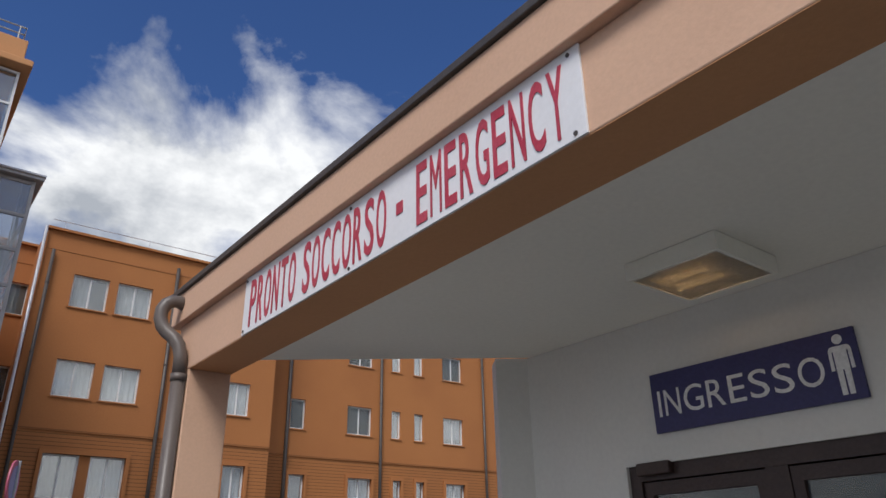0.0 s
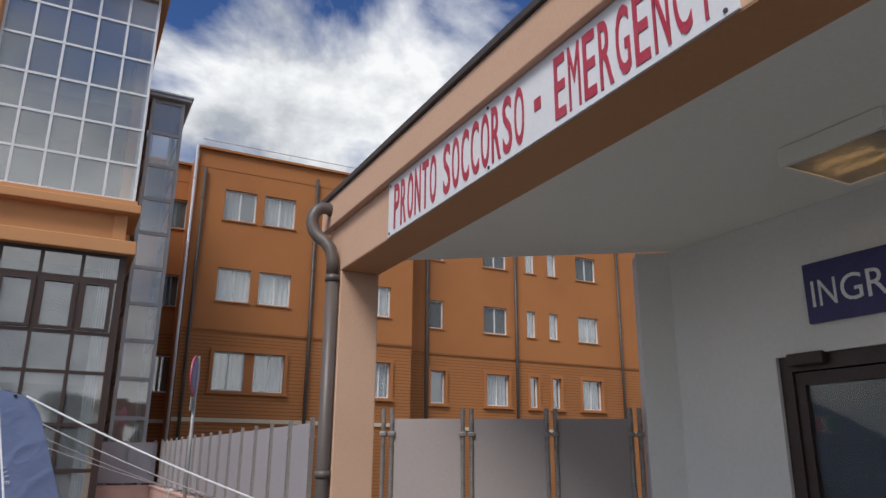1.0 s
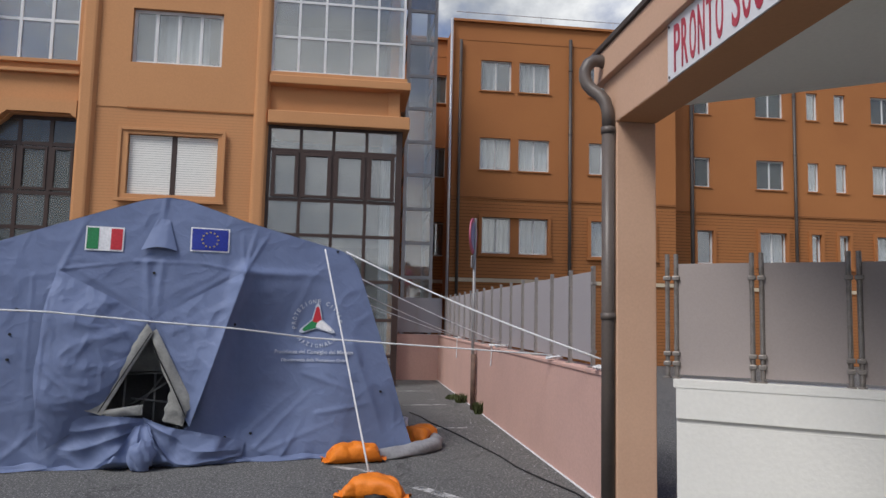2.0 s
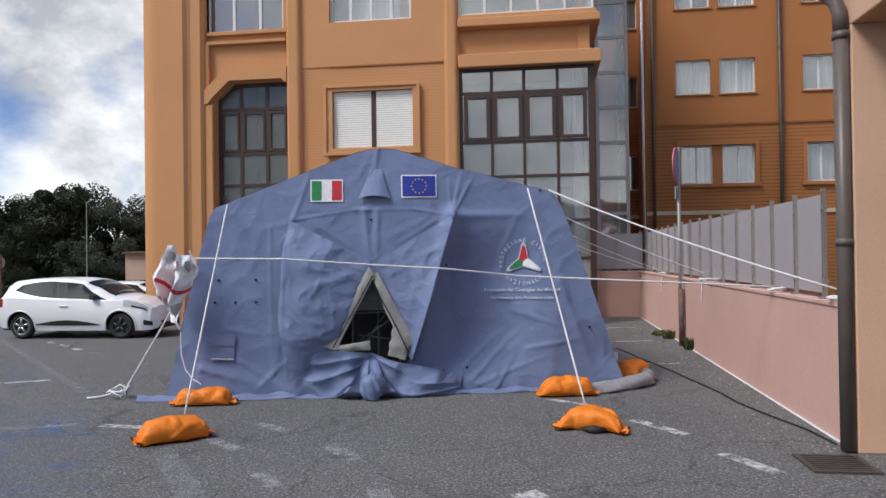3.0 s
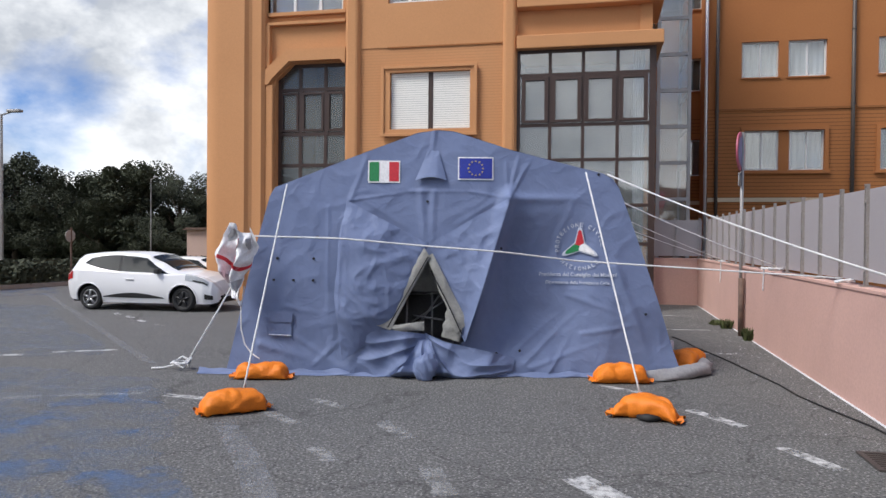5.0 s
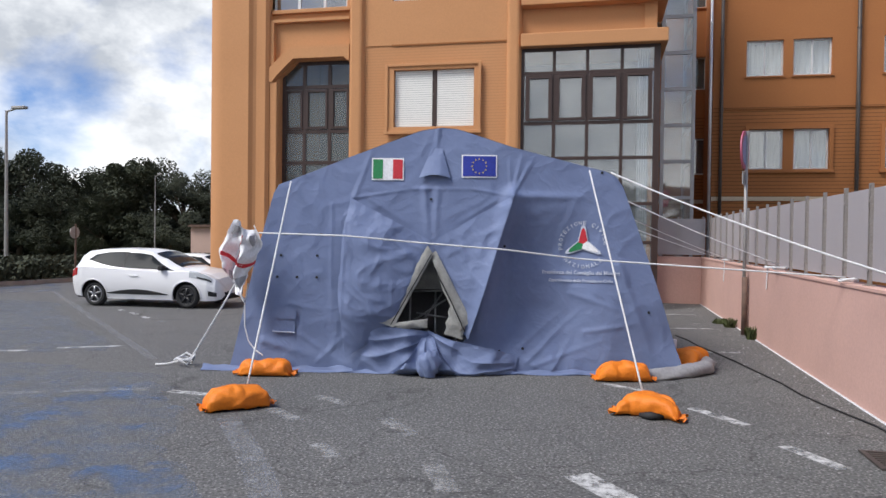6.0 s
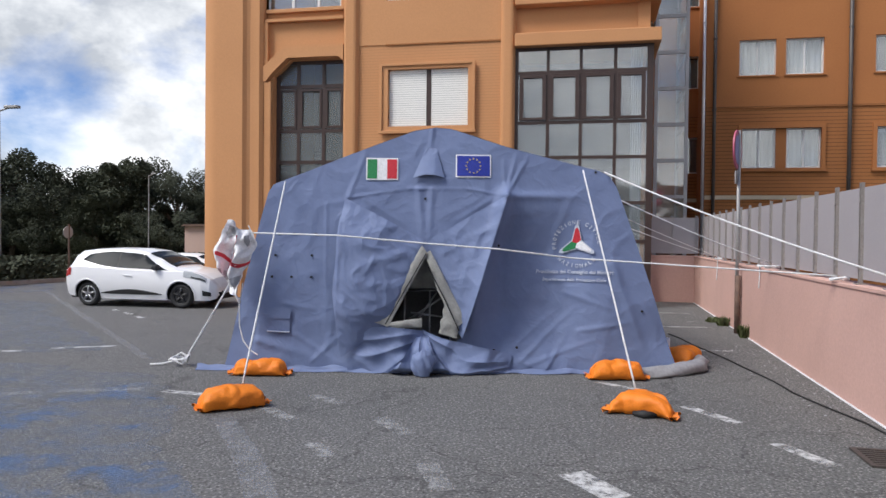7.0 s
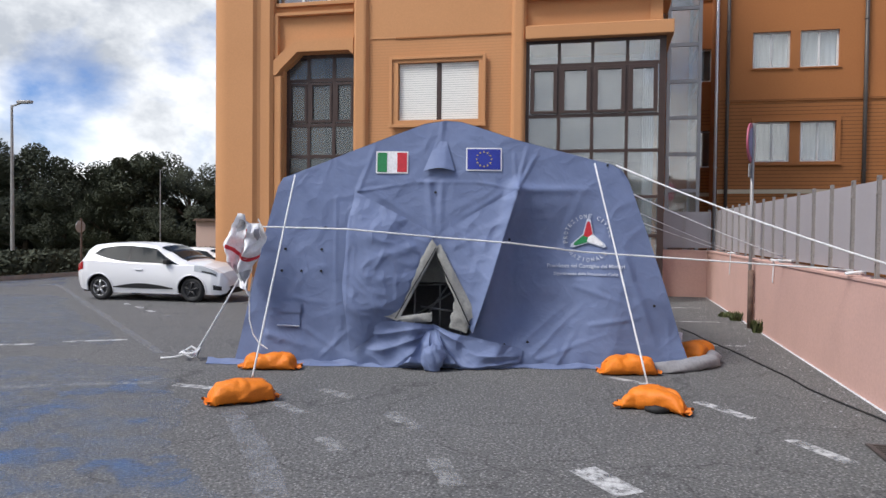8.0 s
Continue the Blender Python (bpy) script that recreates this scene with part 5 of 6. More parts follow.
for k, (mat, ang) in enumerate(((M_FLAG_RED, 40), (M_GREEN, 150), (M_FLAG_WHITE, 270))):
    bm = B()
    a = radians([90, 210, 330][k])
    tipx, tipz = math.cos(a) * 0.17, math.sin(a) * 0.17
    b1, b2 = a - 0.95, a + 0.95
    pts = [(EX + 0.055 * math.cos(b1 - 0.4), EZ + 0.055 * math.sin(b1 - 0.4)), (EX + tipx + 0.02 * math.cos(a - 1.5), EZ + tipz + 0.02 * math.sin(a - 1.5)),
           (EX + 1.14 * tipx, EZ + 1.14 * tipz), (EX + tipx + 0.02 * math.cos(a + 1.5), EZ + tipz + 0.02 * math.sin(a + 1.5)), (EX + 0.055 * math.cos(b2 + 0.4), EZ + 0.055 * math.sin(b2 + 0.4)), (EX, EZ)]
    big = [(EX + (x - EX) * 1.22, EZ + (z - EZ) * 1.22) for x, z in pts]
    part("outline", on_cloth(upright(B(), big, -0.002, 0.0), 0.018), M_PRINT, emb)
    part("arm", on_cloth(upright(bm, pts, -0.002, 0.0), 0.023), [M_FLAG_RED, M_GREEN, M_FLAG_WHITE][k], emb)


def ring_word(body, mid, step, flip):
    for i, ch in enumerate(body):
        if ch == " ":
            continue
        k = (i - (len(body) - 1) / 2) * step
        a = radians(mid - k if not flip else mid + k)
        cx, cz = EX + 0.265 * math.cos(a), EZ - 0.01 + 0.265 * math.sin(a)
        turn = (math.pi / 2 - a) if not flip else (-math.pi / 2 - a)
        m = Matrix.Translation((cx, 0, cz)) @ Matrix.Rotation(turn, 4, "Y") @ Matrix.Translation((-0.018 if ch != "I" else -0.0045, 0, -0.024))
        part("letter", on_cloth(words(ch, 0.036 if ch != "I" else 0.009, 0.048, 0.002, 0.01, m), 0.014), M_PRINT, emb)


ring_word("PROTEZIONE CIVILE", 98, 11.6, False)
ring_word("NAZIONALE", 270, 11.6, True)
part("line", on_cloth(words("Presidenza del Consiglio dei Ministri", 0.90, 0.06, 0.002, 0.012, Matrix.Translation((1.15, 0, 1.175))), 0.014), M_PRINT, emb)
part("line", on_cloth(words("Dipartimento della Protezione Civile", 0.74, 0.05, 0.002, 0.012, Matrix.Translation((1.23, 0, 1.085))), 0.014), M_PRINT, emb)
# eyelets, toggles and pocket
for x, z in ((-1.98, 1.64), (-1.80, 1.64), (-1.54, 1.64), (-2.02, 1.38), (-1.58, 1.38), (-2.06, 1.12), (-1.82, 1.12), (-1.58, 1.12), (0.68, 1.52), (-0.22, 2.08), (1.86, 2.43), (0.62, 0.27), (0.9, 0.3), (2.4, 0.75)):
    y = front_y(x, z)
    part("eyelet", tube(B(), [(x, y - 0.014, z), (x, y + 0.004, z)], 0.016, 8), M_BLACK, tent)
pk = patch("pocket", -2.10, -1.83, 0.44, 0.74, M_TENT, tent, "small sewn pocket flap", lift=0.02)
patch("pocket_flap", -2.11, -1.82, 0.62, 0.76, M_TENT, pk, lift=0.035)
part("pocket_edge", tube(B(), [(-2.10, front_y(-2.1, 0.44) - 0.03, 0.47), (-1.83, front_y(-1.83, 0.44) - 0.03, 0.46)], 0.008, 6), M_PRINT, pk)


def skirt(name, x0, x1, w0, w1, mat, label, y0=0.0):
    def f(u, v):
        x = lerp(x0, x1, u)
        out = lerp(w0, w1, u) * v
        return (x, front_y(x, 0.02) + y0 - out - 0.05 * noise.noise(Vector((x * 3, v * 2, 4))) * v, 0.006 + 0.05 * (1 - v) * (1 + noise.noise(Vector((x * 5, v * 3, 9)))))
    return part(name, sheet(B(), f, 90, 8), mat, tent, label, smooth=True)


skirt("ground_flap", -2.93, 2.45, 0.08, 0.05, M_TENT, "cloth hem spread on the ground")
gs = tube(B(), [along([(2.20, -0.26), (2.55, -0.16), (2.95, 0.10), (3.24, 0.42), (3.20, 0.80), (2.98, 1.05)], k / 24) + [0.06] for k in range(25)],
          [0.04 + 0.075 * math.sin(math.pi * (0.10 + 0.80 * k / 24)) for k in range(25)], 20)
for v in gs.verts:
    n = noise.noise(v.co * 4.0) * 0.035 + 0.02 * ridge(v.co.x * 4, v.co.y * 4, v.co.z * 5, 3.0)
    v.co = (v.co.x + n, v.co.y - n * 1.2, max(0.005, v.co.z * 0.80 + n))
part("rolled_groundsheet", gs, M_SHEET, tent, "grey groundsheet edge bundled on the asphalt", smooth=True)


def to_world(x, y, z):
    return TENT @ Vector((x, y, z))


# ---- ropes ----
def rope(a, b, sag, label, r=0.008, mid=()):
    pts = [Vector(a), *[Vector(p) for p in mid], Vector(b)]
    line = []
    for p, q in zip(pts, pts[1:]):
        for i in range(12):
            t = i / 12
            line.append(p.lerp(q, t) - Vector((0, 0, sag * 4 * t * (1 - t))))
    line.append(pts[-1])
    return single("rope", tube(B(), line, r, 7), M_ROPE, label, "rope", group="guy ropes of the tent", smooth=True)


GUY = "white guy rope from the tent"
rope(to_world(-1.91, 0.12, 2.27), (-3.27, 7.02, 0.21), 0.0, GUY + " to an orange sandbag", 0.010)
rope(to_world(1.68, 0.12, 2.44), (0.40, 7.86, 0.17), 0.0, GUY + " to an orange sandbag", 0.010)
rope(to_world(1.96, 0.22, 2.43), (2.53, 7.42, 1.30), 0.05, GUY + " to the fence", 0.0095)
rope(to_world(2.16, 1.6, 2.32), (2.52, 11.9, 1.28), 0.04, GUY + " to the fence", 0.009)
rope(to_world(2.16, 3.4, 2.36), (2.52, 16.4, 1.25), 0.04, GUY + " to the fence")
rope(to_world(2.16, 5.2, 2.36), (2.52, 18.0, 1.25), 0.04, GUY + " to the fence")
rope(to_world(-2.28, -0.02, 1.645), (2.52, 9.06, 1.25), 0.0, "white rope stretched across the tent's front", 0.0095, [to_world(-1.2, -0.34, 1.625), to_world(-0.20, -0.36, 1.545), to_world(0.62, -0.44, 1.49), to_world(1.5, -0.2, 1.39)])
rope(to_world(-2.32, 0.25, 1.55), (-4.93, 8.72, 0.06), 0.02, GUY + " to a knotted heap", 0.011)
rope(to_world(-2.36, -0.08, 1.05), to_world(-2.15, -0.2, 0.22), 0.0, "slack white cord hanging on the tent's edge", 0.008, [to_world(-2.39, -0.12, 0.8), to_world(-2.38, -0.14, 0.55), to_world(-2.33, -0.16, 0.38), to_world(-2.25, -0.18, 0.28)])
for x, y, s in ((-4.98, 8.70, 1.0), (2.53, 9.02, 0.7), (2.51, 11.9, 0.7), (2.51, 12.5, 0.6), (2.52, 16.4, 0.6), (2.53, 7.40, 0.6)):
    z = 0.03 if x < 0 else 1.21
    rr = random.Random(int(abs(x * 100 + y * 10)))
    pts = [(x + 0.13 * s * math.cos(k * 0.9) * rr.uniform(0.5, 1.2), y + 0.13 * s * math.sin(k * 0.9) * rr.uniform(0.5, 1.2), z + 0.05 * s * rr.random()) for k in range(16)]
    if x < 0:
        pts = [(px_ * 1.0, py_, pz_ + 0.10 * rr.random()) for px_, py_, pz_ in pts] + [(x - 0.22, y - 0.02, 0.02), (x - 0.34, y - 0.10, 0.02)]
    single("rope_knot", tube(B(), pts, 0.013, 7), M_ROPE, "knotted heap of white rope", "rope", smooth=True)
for y, l in ((12.5, 0.32), (16.35, 0.42)):
    rope((2.485, y, 1.24), (2.475, y + 0.02, 1.2 - l), 0.0, "white rope end hanging on the pink wall", 0.010)


# ---- sandbags ----
def sandbag(x, y, w, d, h, turn, seed, kink=0.0, square=6.0, label="full orange sandbag lying on the asphalt"):
    bag = thing("sandbag", pose(x, y, 0, rz=turn), label, "sandbag", group="orange sandbags")
    bm = B()

    def f(u, v):
        a, t = 2 * math.pi * v, 2 * u - 1
        e = (1 - min(1.0, abs(t)) ** square) ** 0.5
        ca, sa = math.cos(a), math.sin(a)
        px_ = t * w / 2 * (1 + 0.05 * math.sin(3 * a + seed) * abs(t))
        py_ = d / 2 * (0.35 + 0.06 * square + (0.65 - 0.06 * square) * e) * math.copysign(abs(ca) ** 0.8, ca) * (1 + 0.06 * math.sin(5 * t + seed))
        hh = h * 0.5 * (0.16 + 0.84 * e) * (1 + 0.04 * math.sin(4 * t + seed * 2))
        pz_ = hh * math.copysign(abs(sa) ** 0.8, sa) + hh
        n = 0.022 * noise.noise(Vector((px_ * 5 + seed, py_ * 5, pz_ * 5))) - 0.011 * ridge(px_ * 6 + py_ * 3, py_ * 7 + seed, pz_ * 4, 3.5)
        n -= 0.010 * ridge(px_ * 4 + seed, py_ * 16, pz_ * 12, 3.0) * abs(t)
        return (px_, (py_ + kink * t * t + n * (1 if ca > 0 else -1)), max(0.004, pz_ + n * 1.3 * (pz_ > 0.03)))
    sheet(bm, f, 60, 44)
    bmesh.ops.remove_doubles(bm, verts=bm.verts[:], dist=0.0005)
    part("bag", bm, M_BAG, bag, smooth=True)
    for s in (-1, 1):
        tie = B()
        sheet(tie, lambda u, v: (s * (w / 2 - 0.02 + 0.075 * v + 0.012 * math.sin(u * 23 + seed) * v), (u - 0.5) * d * 0.62 * (1 + 0.25 * v) + kink, 0.028 + h * 0.06 + 0.022 * math.sin(u * 17 + seed) * v), 22, 5)
        part("tied_end", tie, M_BAG, bag, smooth=True)
    return bag


sandbag(-3.32, 6.90, 0.56, 0.34, 0.22, 40, 1.0)
sandbag(0.46, 7.66, 0.56, 0.34, 0.22, -14, 2.0, -0.13, 2.6)
single("dark_bag", tube(B(), [(0.36, 7.50, 0.03), (0.45, 7.45, 0.035), (0.56, 7.47, 0.03)], [0.02, 0.04, 0.02], 8), M_BLACK, "black crumpled strap end under the sandbag", "strap", smooth=True)
p = to_world(-2.10, -0.26, 0)
sandbag(p.x, p.y, 0.60, 0.28, 0.19, 11.8, 3.0, label="flat orange sandbag on the tent's hem")
p = to_world(2.02, -0.30, 0)
sandbag(p.x, p.y, 0.60, 0.28, 0.22, 11.8, 4.0, label="full orange sandbag on the tent's hem")
p = to_world(3.10, 0.66, 0)
sandbag(p.x, p.y, 0.50, 0.36, 0.25, 60, 5.0, label="orange sandbag beside the tent's side")
single("valve_cap", tube(B(), [to_world(2.95, 0.9, 0.1), to_world(2.97, 0.88, 0.32)], [0.05, 0.035], 10), M_FLAG_WHITE, "white plastic inflation valve by the tent", "valve", smooth=True)

# flag with a red cross hanging from the rope
fl = thing("hanging_flag", pose(0, 0, 0), "crumpled white flag with a red cross and dark shapes", "flag")
FO = to_world(-2.30, -0.06, 1.70)


def flag_point(u, v, lift=0.0):
    a, b = 0.46 * u, -0.86 * v
    wv = 0.07 * math.sin(u * 9 + v * 4) + 0.10 * noise.noise(Vector((u * 4, v * 5, 5))) + 0.04 * noise.noise(Vector((u * 11, v * 11, 2)))
    return (FO.x + 0.06 - a * 0.75 * (1 - 0.3 * v) - 0.06 * v + 0.07 * math.sin(v * 6 + u * 2) + 0.04 * noise.noise(Vector((u * 6, v * 6, 9))), FO.y - 0.12 + wv - lift, FO.z + 0.04 + b - 0.06 * math.sin(u * 5))


part("cloth", sheet(B(), flag_point, 30, 36), M_FLAG_WHITE, fl, smooth=True)
part("cross_bar", sheet(B(), lambda u, v: flag_point(0.06 + 0.84 * u, 0.45 + 0.055 * v + 0.03 * math.sin(u * 11), 0.008), 30, 6), M_FLAG_RED, fl, smooth=True)
part("cross_bar", sheet(B(), lambda u, v: flag_point(0.46 + 0.065 * u + 0.03 * math.sin(v * 8), 0.10 + 0.75 * v, 0.012), 6, 30), M_FLAG_RED, fl, smooth=True)
for u0, v0 in ((0.08, 0.08), (0.70, 0.08), (0.08, 0.66), (0.70, 0.66)):
    part("dark_shape", sheet(B(), lambda u, v: flag_point(u0 + 0.22 * u, v0 + 0.16 * v * (0.6 + 0.4 * math.sin(3 * u)), 0.014), 8, 8), M_FRAME_GREY, fl, smooth=True)


# ---- car ----
CAR_L = 4.06
PROFILE = [  # x, underside z, top of the body z, roof z, half width low, half width belt, half width roof
    (0.00, 0.42, 0.78, 0.80, 0.60, 0.62, 0.50), (0.08, 0.30, 0.90, 0.98, 0.74, 0.76, 0.52), (0.22, 0.26, 0.98, 1.30, 0.82, 0.82, 0.54), (0.42, 0.24, 1.00, 1.41, 0.85, 0.85, 0.57),
    (0.80, 0.22, 0.98, 1.45, 0.86, 0.86, 0.60), (1.30, 0.20, 0.96, 1.47, 0.865, 0.86, 0.61), (1.80, 0.20, 0.94, 1.46, 0.865, 0.855, 0.61), (2.20, 0.20, 0.93, 1.41, 0.865, 0.85, 0.60),
    (2.55, 0.20, 0.925, 1.28, 0.865, 0.85, 0.58), (2.90, 0.20, 0.92, 1.10, 0.865, 0.845, 0.60), (3.15, 0.20, 0.93, 1.00, 0.86, 0.83, 0.66), (3.45, 0.20, 0.91, 0.96, 0.85, 0.81, 0.64),
    (3.72, 0.20, 0.85, 0.89, 0.83, 0.77, 0.58), (3.92, 0.20, 0.74, 0.78, 0.76, 0.69, 0.50), (4.03, 0.24, 0.58, 0.62, 0.62, 0.56, 0.40), (4.06, 0.34, 0.46, 0.48, 0.50, 0.46, 0.30)]


def car_row(x):
    for a, b in zip(PROFILE, PROFILE[1:]):
        if x <= b[0]:
            k = smooth01((x - a[0]) / (b[0] - a[0])) * 0.4 + 0.6 * (x - a[0]) / (b[0] - a[0])
            return [lerp(p, q, k) for p, q in zip(a, b)]
    return list(PROFILE[-1])


def car_skin(x, s, side, lift=0.0):
    """A point on the car's side; s runs from the sill (0) over the belt (0.5) to the roof's middle (1)."""
    _, zu, zb, zr, wl_, wb, wr = car_row(x)
    if s < 0.5:
        k = s / 0.5
        return (x, side * (lerp(wl_ - 0.05, wb, k) + 0.05 * math.sin(math.pi * k) + lift), lerp(zu, zb, k))
    if s < 0.82:
        k = (s - 0.5) / 0.32
        return (x, side * (lerp(wb, wr, k ** 0.9) + lift), lerp(zb, zr - 0.05, k))
    k = (s - 0.82) / 0.18
    return (x, side * (wr * math.cos(k * math.pi / 2) + lift * (1 - k)), zr - 0.05 + 0.05 * math.sin(k * math.pi / 2) + lift * k)


ARCHES = ((0.72, 0.31), (3.22, 0.31))


def hatchback(m, label):
    car = thing("car", m, label, "car")

    def keep(u, v):
        x = u * CAR_L
        s = v * 2 if v < 0.5 else (1 - v) * 2
        p = car_skin(x, s, 1)
        return not any(math.hypot(x - ax, p[2] - r) < 0.365 and s < 0.5 for ax, r in ARCHES)

    body = part("body", sheet(B(), lambda u, v: car_skin(u * CAR_L, v * 2, 1) if v <= 0.5 else car_skin(u * CAR_L, (1 - v) * 2, -1), 240, 140, keep), M_CAR, car, smooth=True)
    part("underbody", box(B(), 0.15, 3.95, -0.66, 0.66, 0.20, 0.62), M_BLACK, body)
    for x0, x1 in ((0.0, 0.01), (4.05, 4.058)):
        part("end_panel", box(B(), x0, x1, -0.5, 0.5, 0.40, 0.50 if x0 else 0.78), M_CAR, body)

    def glass(name, xa, xb, sa, sb, side, skew0=0.0, skew1=0.0):
        return part(name, sheet(B(), lambda u, v: car_skin(lerp(xa + skew0 * v, xb - skew1 * v, u), lerp(sa, sb, v), side, 0.007), 24, 12), M_CAR_GLASS, body, smooth=True)
    for side in (-1, 1):
        part("side_window", sheet(B(), lambda u, v: car_skin(lerp(0.50 + 0.16 * v, 1.50, u), lerp(0.525 + 0.12 * (1 - u) ** 2, 0.79 - 0.05 * (1 - u) ** 3, v), side, 0.014), 60, 40), M_CAR_GLASS, body, smooth=True)
        part("side_window", sheet(B(), lambda u, v: car_skin(lerp(1.55, 2.92 - 0.74 * v, u), lerp(0.522, 0.78, v), side, 0.016), 80, 40), M_CAR_GLASS, body, smooth=True)
        part("door_pillar", sheet(B(), lambda u, v: car_skin(lerp(1.46, 1.60, u), lerp(0.522, 0.79, v), side, 0.012), 6, 20), M_BLACK, body, smooth=True)
        for ax, r in ARCHES:
            rim_pts = []
            for k in range(25):
                an = math.pi * (-0.06 + 1.12 * k / 24)
                xx, zz = ax + 0.372 * math.cos(an), r + 0.372 * math.sin(an)
                row = car_row(xx)
                rim_pts.append(car_skin(xx, 0.5 * max(0, min(1, (zz - row[1]) / (row[2] - row[1]))), side, -0.004))
            part("arch_lip", tube(B(), rim_pts, 0.022, 6), M_CAR, body, smooth=True)
            part("arch_liner", sheet(B(), lambda u, v: (ax + 0.375 * math.cos(math.pi * u), side * lerp(0.50, 0.80, v), r + 0.375 * math.sin(math.pi * u)), 20, 2), M_BLACK, body)
        part("side_strip", sheet(B(), lambda u, v: car_skin(lerp(1.1, 2.75, u), 0.085 + 0.085 * v * math.sin(math.pi * (0.04 + 0.92 * u)), side, 0.012), 20, 3), M_DARK_ALLOY, body, "dark sill strip")
        part("door_handle", tube(B(), [car_skin(1.72, 0.40, side, 0.02), car_skin(1.94, 0.40, side, 0.02)], 0.016, 6), M_CAR, body)
        part("headlight", sheet(B(), lambda u, v: car_skin(lerp(3.30, 3.86, u), lerp(0.40 - 0.02 * u, 0.53 - 0.06 * u, v), side, 0.010), 12, 6), M_LIGHT_LENS, body, "clear swept headlight", smooth=True)
        part("headlight_bezel", sheet(B(), lambda u, v: car_skin(lerp(3.5, 3.84, u), lerp(0.395, 0.425, v), side, 0.014), 12, 6), M_BLACK, body, smooth=True)
        part("tail_light", sheet(B(), lambda u, v: car_skin(lerp(0.04, 0.26, u), lerp(0.36, 0.49, v), side, 0.010), 8, 6), M_TAIL, body, smooth=True)
        part("fog_lamp_recess", sheet(B(), lambda u, v: car_skin(lerp(3.78, 3.96, u), lerp(0.10, 0.20, v), side, 0.010), 8, 6), M_BLACK, body, smooth=True)
        mr = B()
        box(mr, 2.52, 2.66, side * 0.88 - 0.09, side * 0.88 + 0.09, 0.93, 1.06, 0.03)
        part("mirror", mr, M_BLACK, body)
    part("windscreen", sheet(B(), lambda u, v: car_skin(lerp(2.30, 3.02, v), 1 - 0.175 * abs(2 * u - 1), 1 if u < 0.5 else -1, 0.018), 60, 60), M_CAR_GLASS, body, smooth=True)
    part("rear_window", sheet(B(), lambda u, v: car_skin(lerp(0.11, 0.27, v), 1 - 0.16 * abs(2 * u - 1), 1 if u < 0.5 else -1, 0.008), 20, 8), M_CAR_GLASS, body, smooth=True)
    part("grille", box(B(), 3.93, 4.066, -0.34, 0.34, 0.30, 0.42, 0.01), M_BLACK, body)
    part("number_plate", box(B(), 4.062, 4.075, -0.26, 0.26, 0.36, 0.46), M_FLAG_WHITE, body)
    for ax, r in ARCHES:
        for side in (-1, 1):
            wy = side * 0.74
            wheel = new("wheel")
            wheel.parent = car
            ty = B()
            sheet(ty, lambda u, v: (ax + (0.245 + 0.068 * math.cos(v * 2 * math.pi)) * math.cos(u * 2 * math.pi), wy + 0.095 * math.sin(v * 2 * math.pi),
                                    r + (0.245 + 0.068 * math.cos(v * 2 * math.pi)) * math.sin(u * 2 * math.pi)), 36, 12)
            part("tyre", ty, M_BLACK, wheel, smooth=True)
            rm = B()
            tube(rm, [(ax, wy + side * 0.02, r), (ax, wy + side * 0.05, r)], 0.19, 24)
            part("rim_back", rm, M_DARK_ALLOY, wheel)
            sp = B()
            for k in range(5):
                a = k * 2 * math.pi / 5 + 0.3
                tube(sp, [(ax + 0.03 * math.cos(a), wy + side * 0.085, r + 0.03 * math.sin(a)), (ax + 0.195 * math.cos(a), wy + side * 0.07, r + 0.195 * math.sin(a))], [0.032, 0.024], 6)
            tube(sp, [(ax, wy + side * 0.05, r), (ax, wy + side * 0.10, r)], 0.045, 12)
            sheet(sp, lambda u, v: (ax + (0.195 + 0.014 * math.cos(v * 2 * math.pi)) * math.cos(u * 2 * math.pi), wy + side * 0.07 + 0.02 * math.sin(v * 2 * math.pi),
                                    r + (0.195 + 0.014 * math.cos(v * 2 * math.pi)) * math.sin(u * 2 * math.pi)), 28, 6)
            part("rim", sp, M_CHROME if ax < 2 else M_DARK_ALLOY, wheel, smooth=True)
    return car


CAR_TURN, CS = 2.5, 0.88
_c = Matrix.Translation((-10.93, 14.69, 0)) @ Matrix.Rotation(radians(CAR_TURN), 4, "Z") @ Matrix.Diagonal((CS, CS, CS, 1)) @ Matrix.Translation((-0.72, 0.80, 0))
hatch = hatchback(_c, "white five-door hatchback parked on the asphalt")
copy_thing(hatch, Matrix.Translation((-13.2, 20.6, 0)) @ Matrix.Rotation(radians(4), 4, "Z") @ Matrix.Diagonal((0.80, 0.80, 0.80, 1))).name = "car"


# ---- poles, signs, small things on the ground ----
ns = thing("no_parking_sign", None, "faded red and blue round sign on a grey pole", "road sign")
nx_, ny_ = 2.42, 13.95
part("pole", tube(B(), [(nx_, ny_, 0), (nx_, ny_, 3.5)], 0.03, 10), M_GALV, ns, smooth=True)
part("sleeve", tube(B(), [(nx_ + 0.01, ny_ - 0.02, 0), (nx_ + 0.01, ny_ - 0.02, 1.0)], 0.05, 10), M_RUST, ns, "rusty steel sleeve", smooth=True)
dsk = Matrix.Translation((nx_ - 0.04, ny_ - 0.05, 3.17)) @ Matrix.Rotation(radians(69), 4, "Z")


def disc(r0, y0, y1, m):
    bm = upright(B(), [(r0 * math.cos(k * math.pi / 14), r0 * math.sin(k * math.pi / 14)) for k in range(28)], y0, y1)
    for v in bm.verts:
        v.co = m @ v.co
    return bm


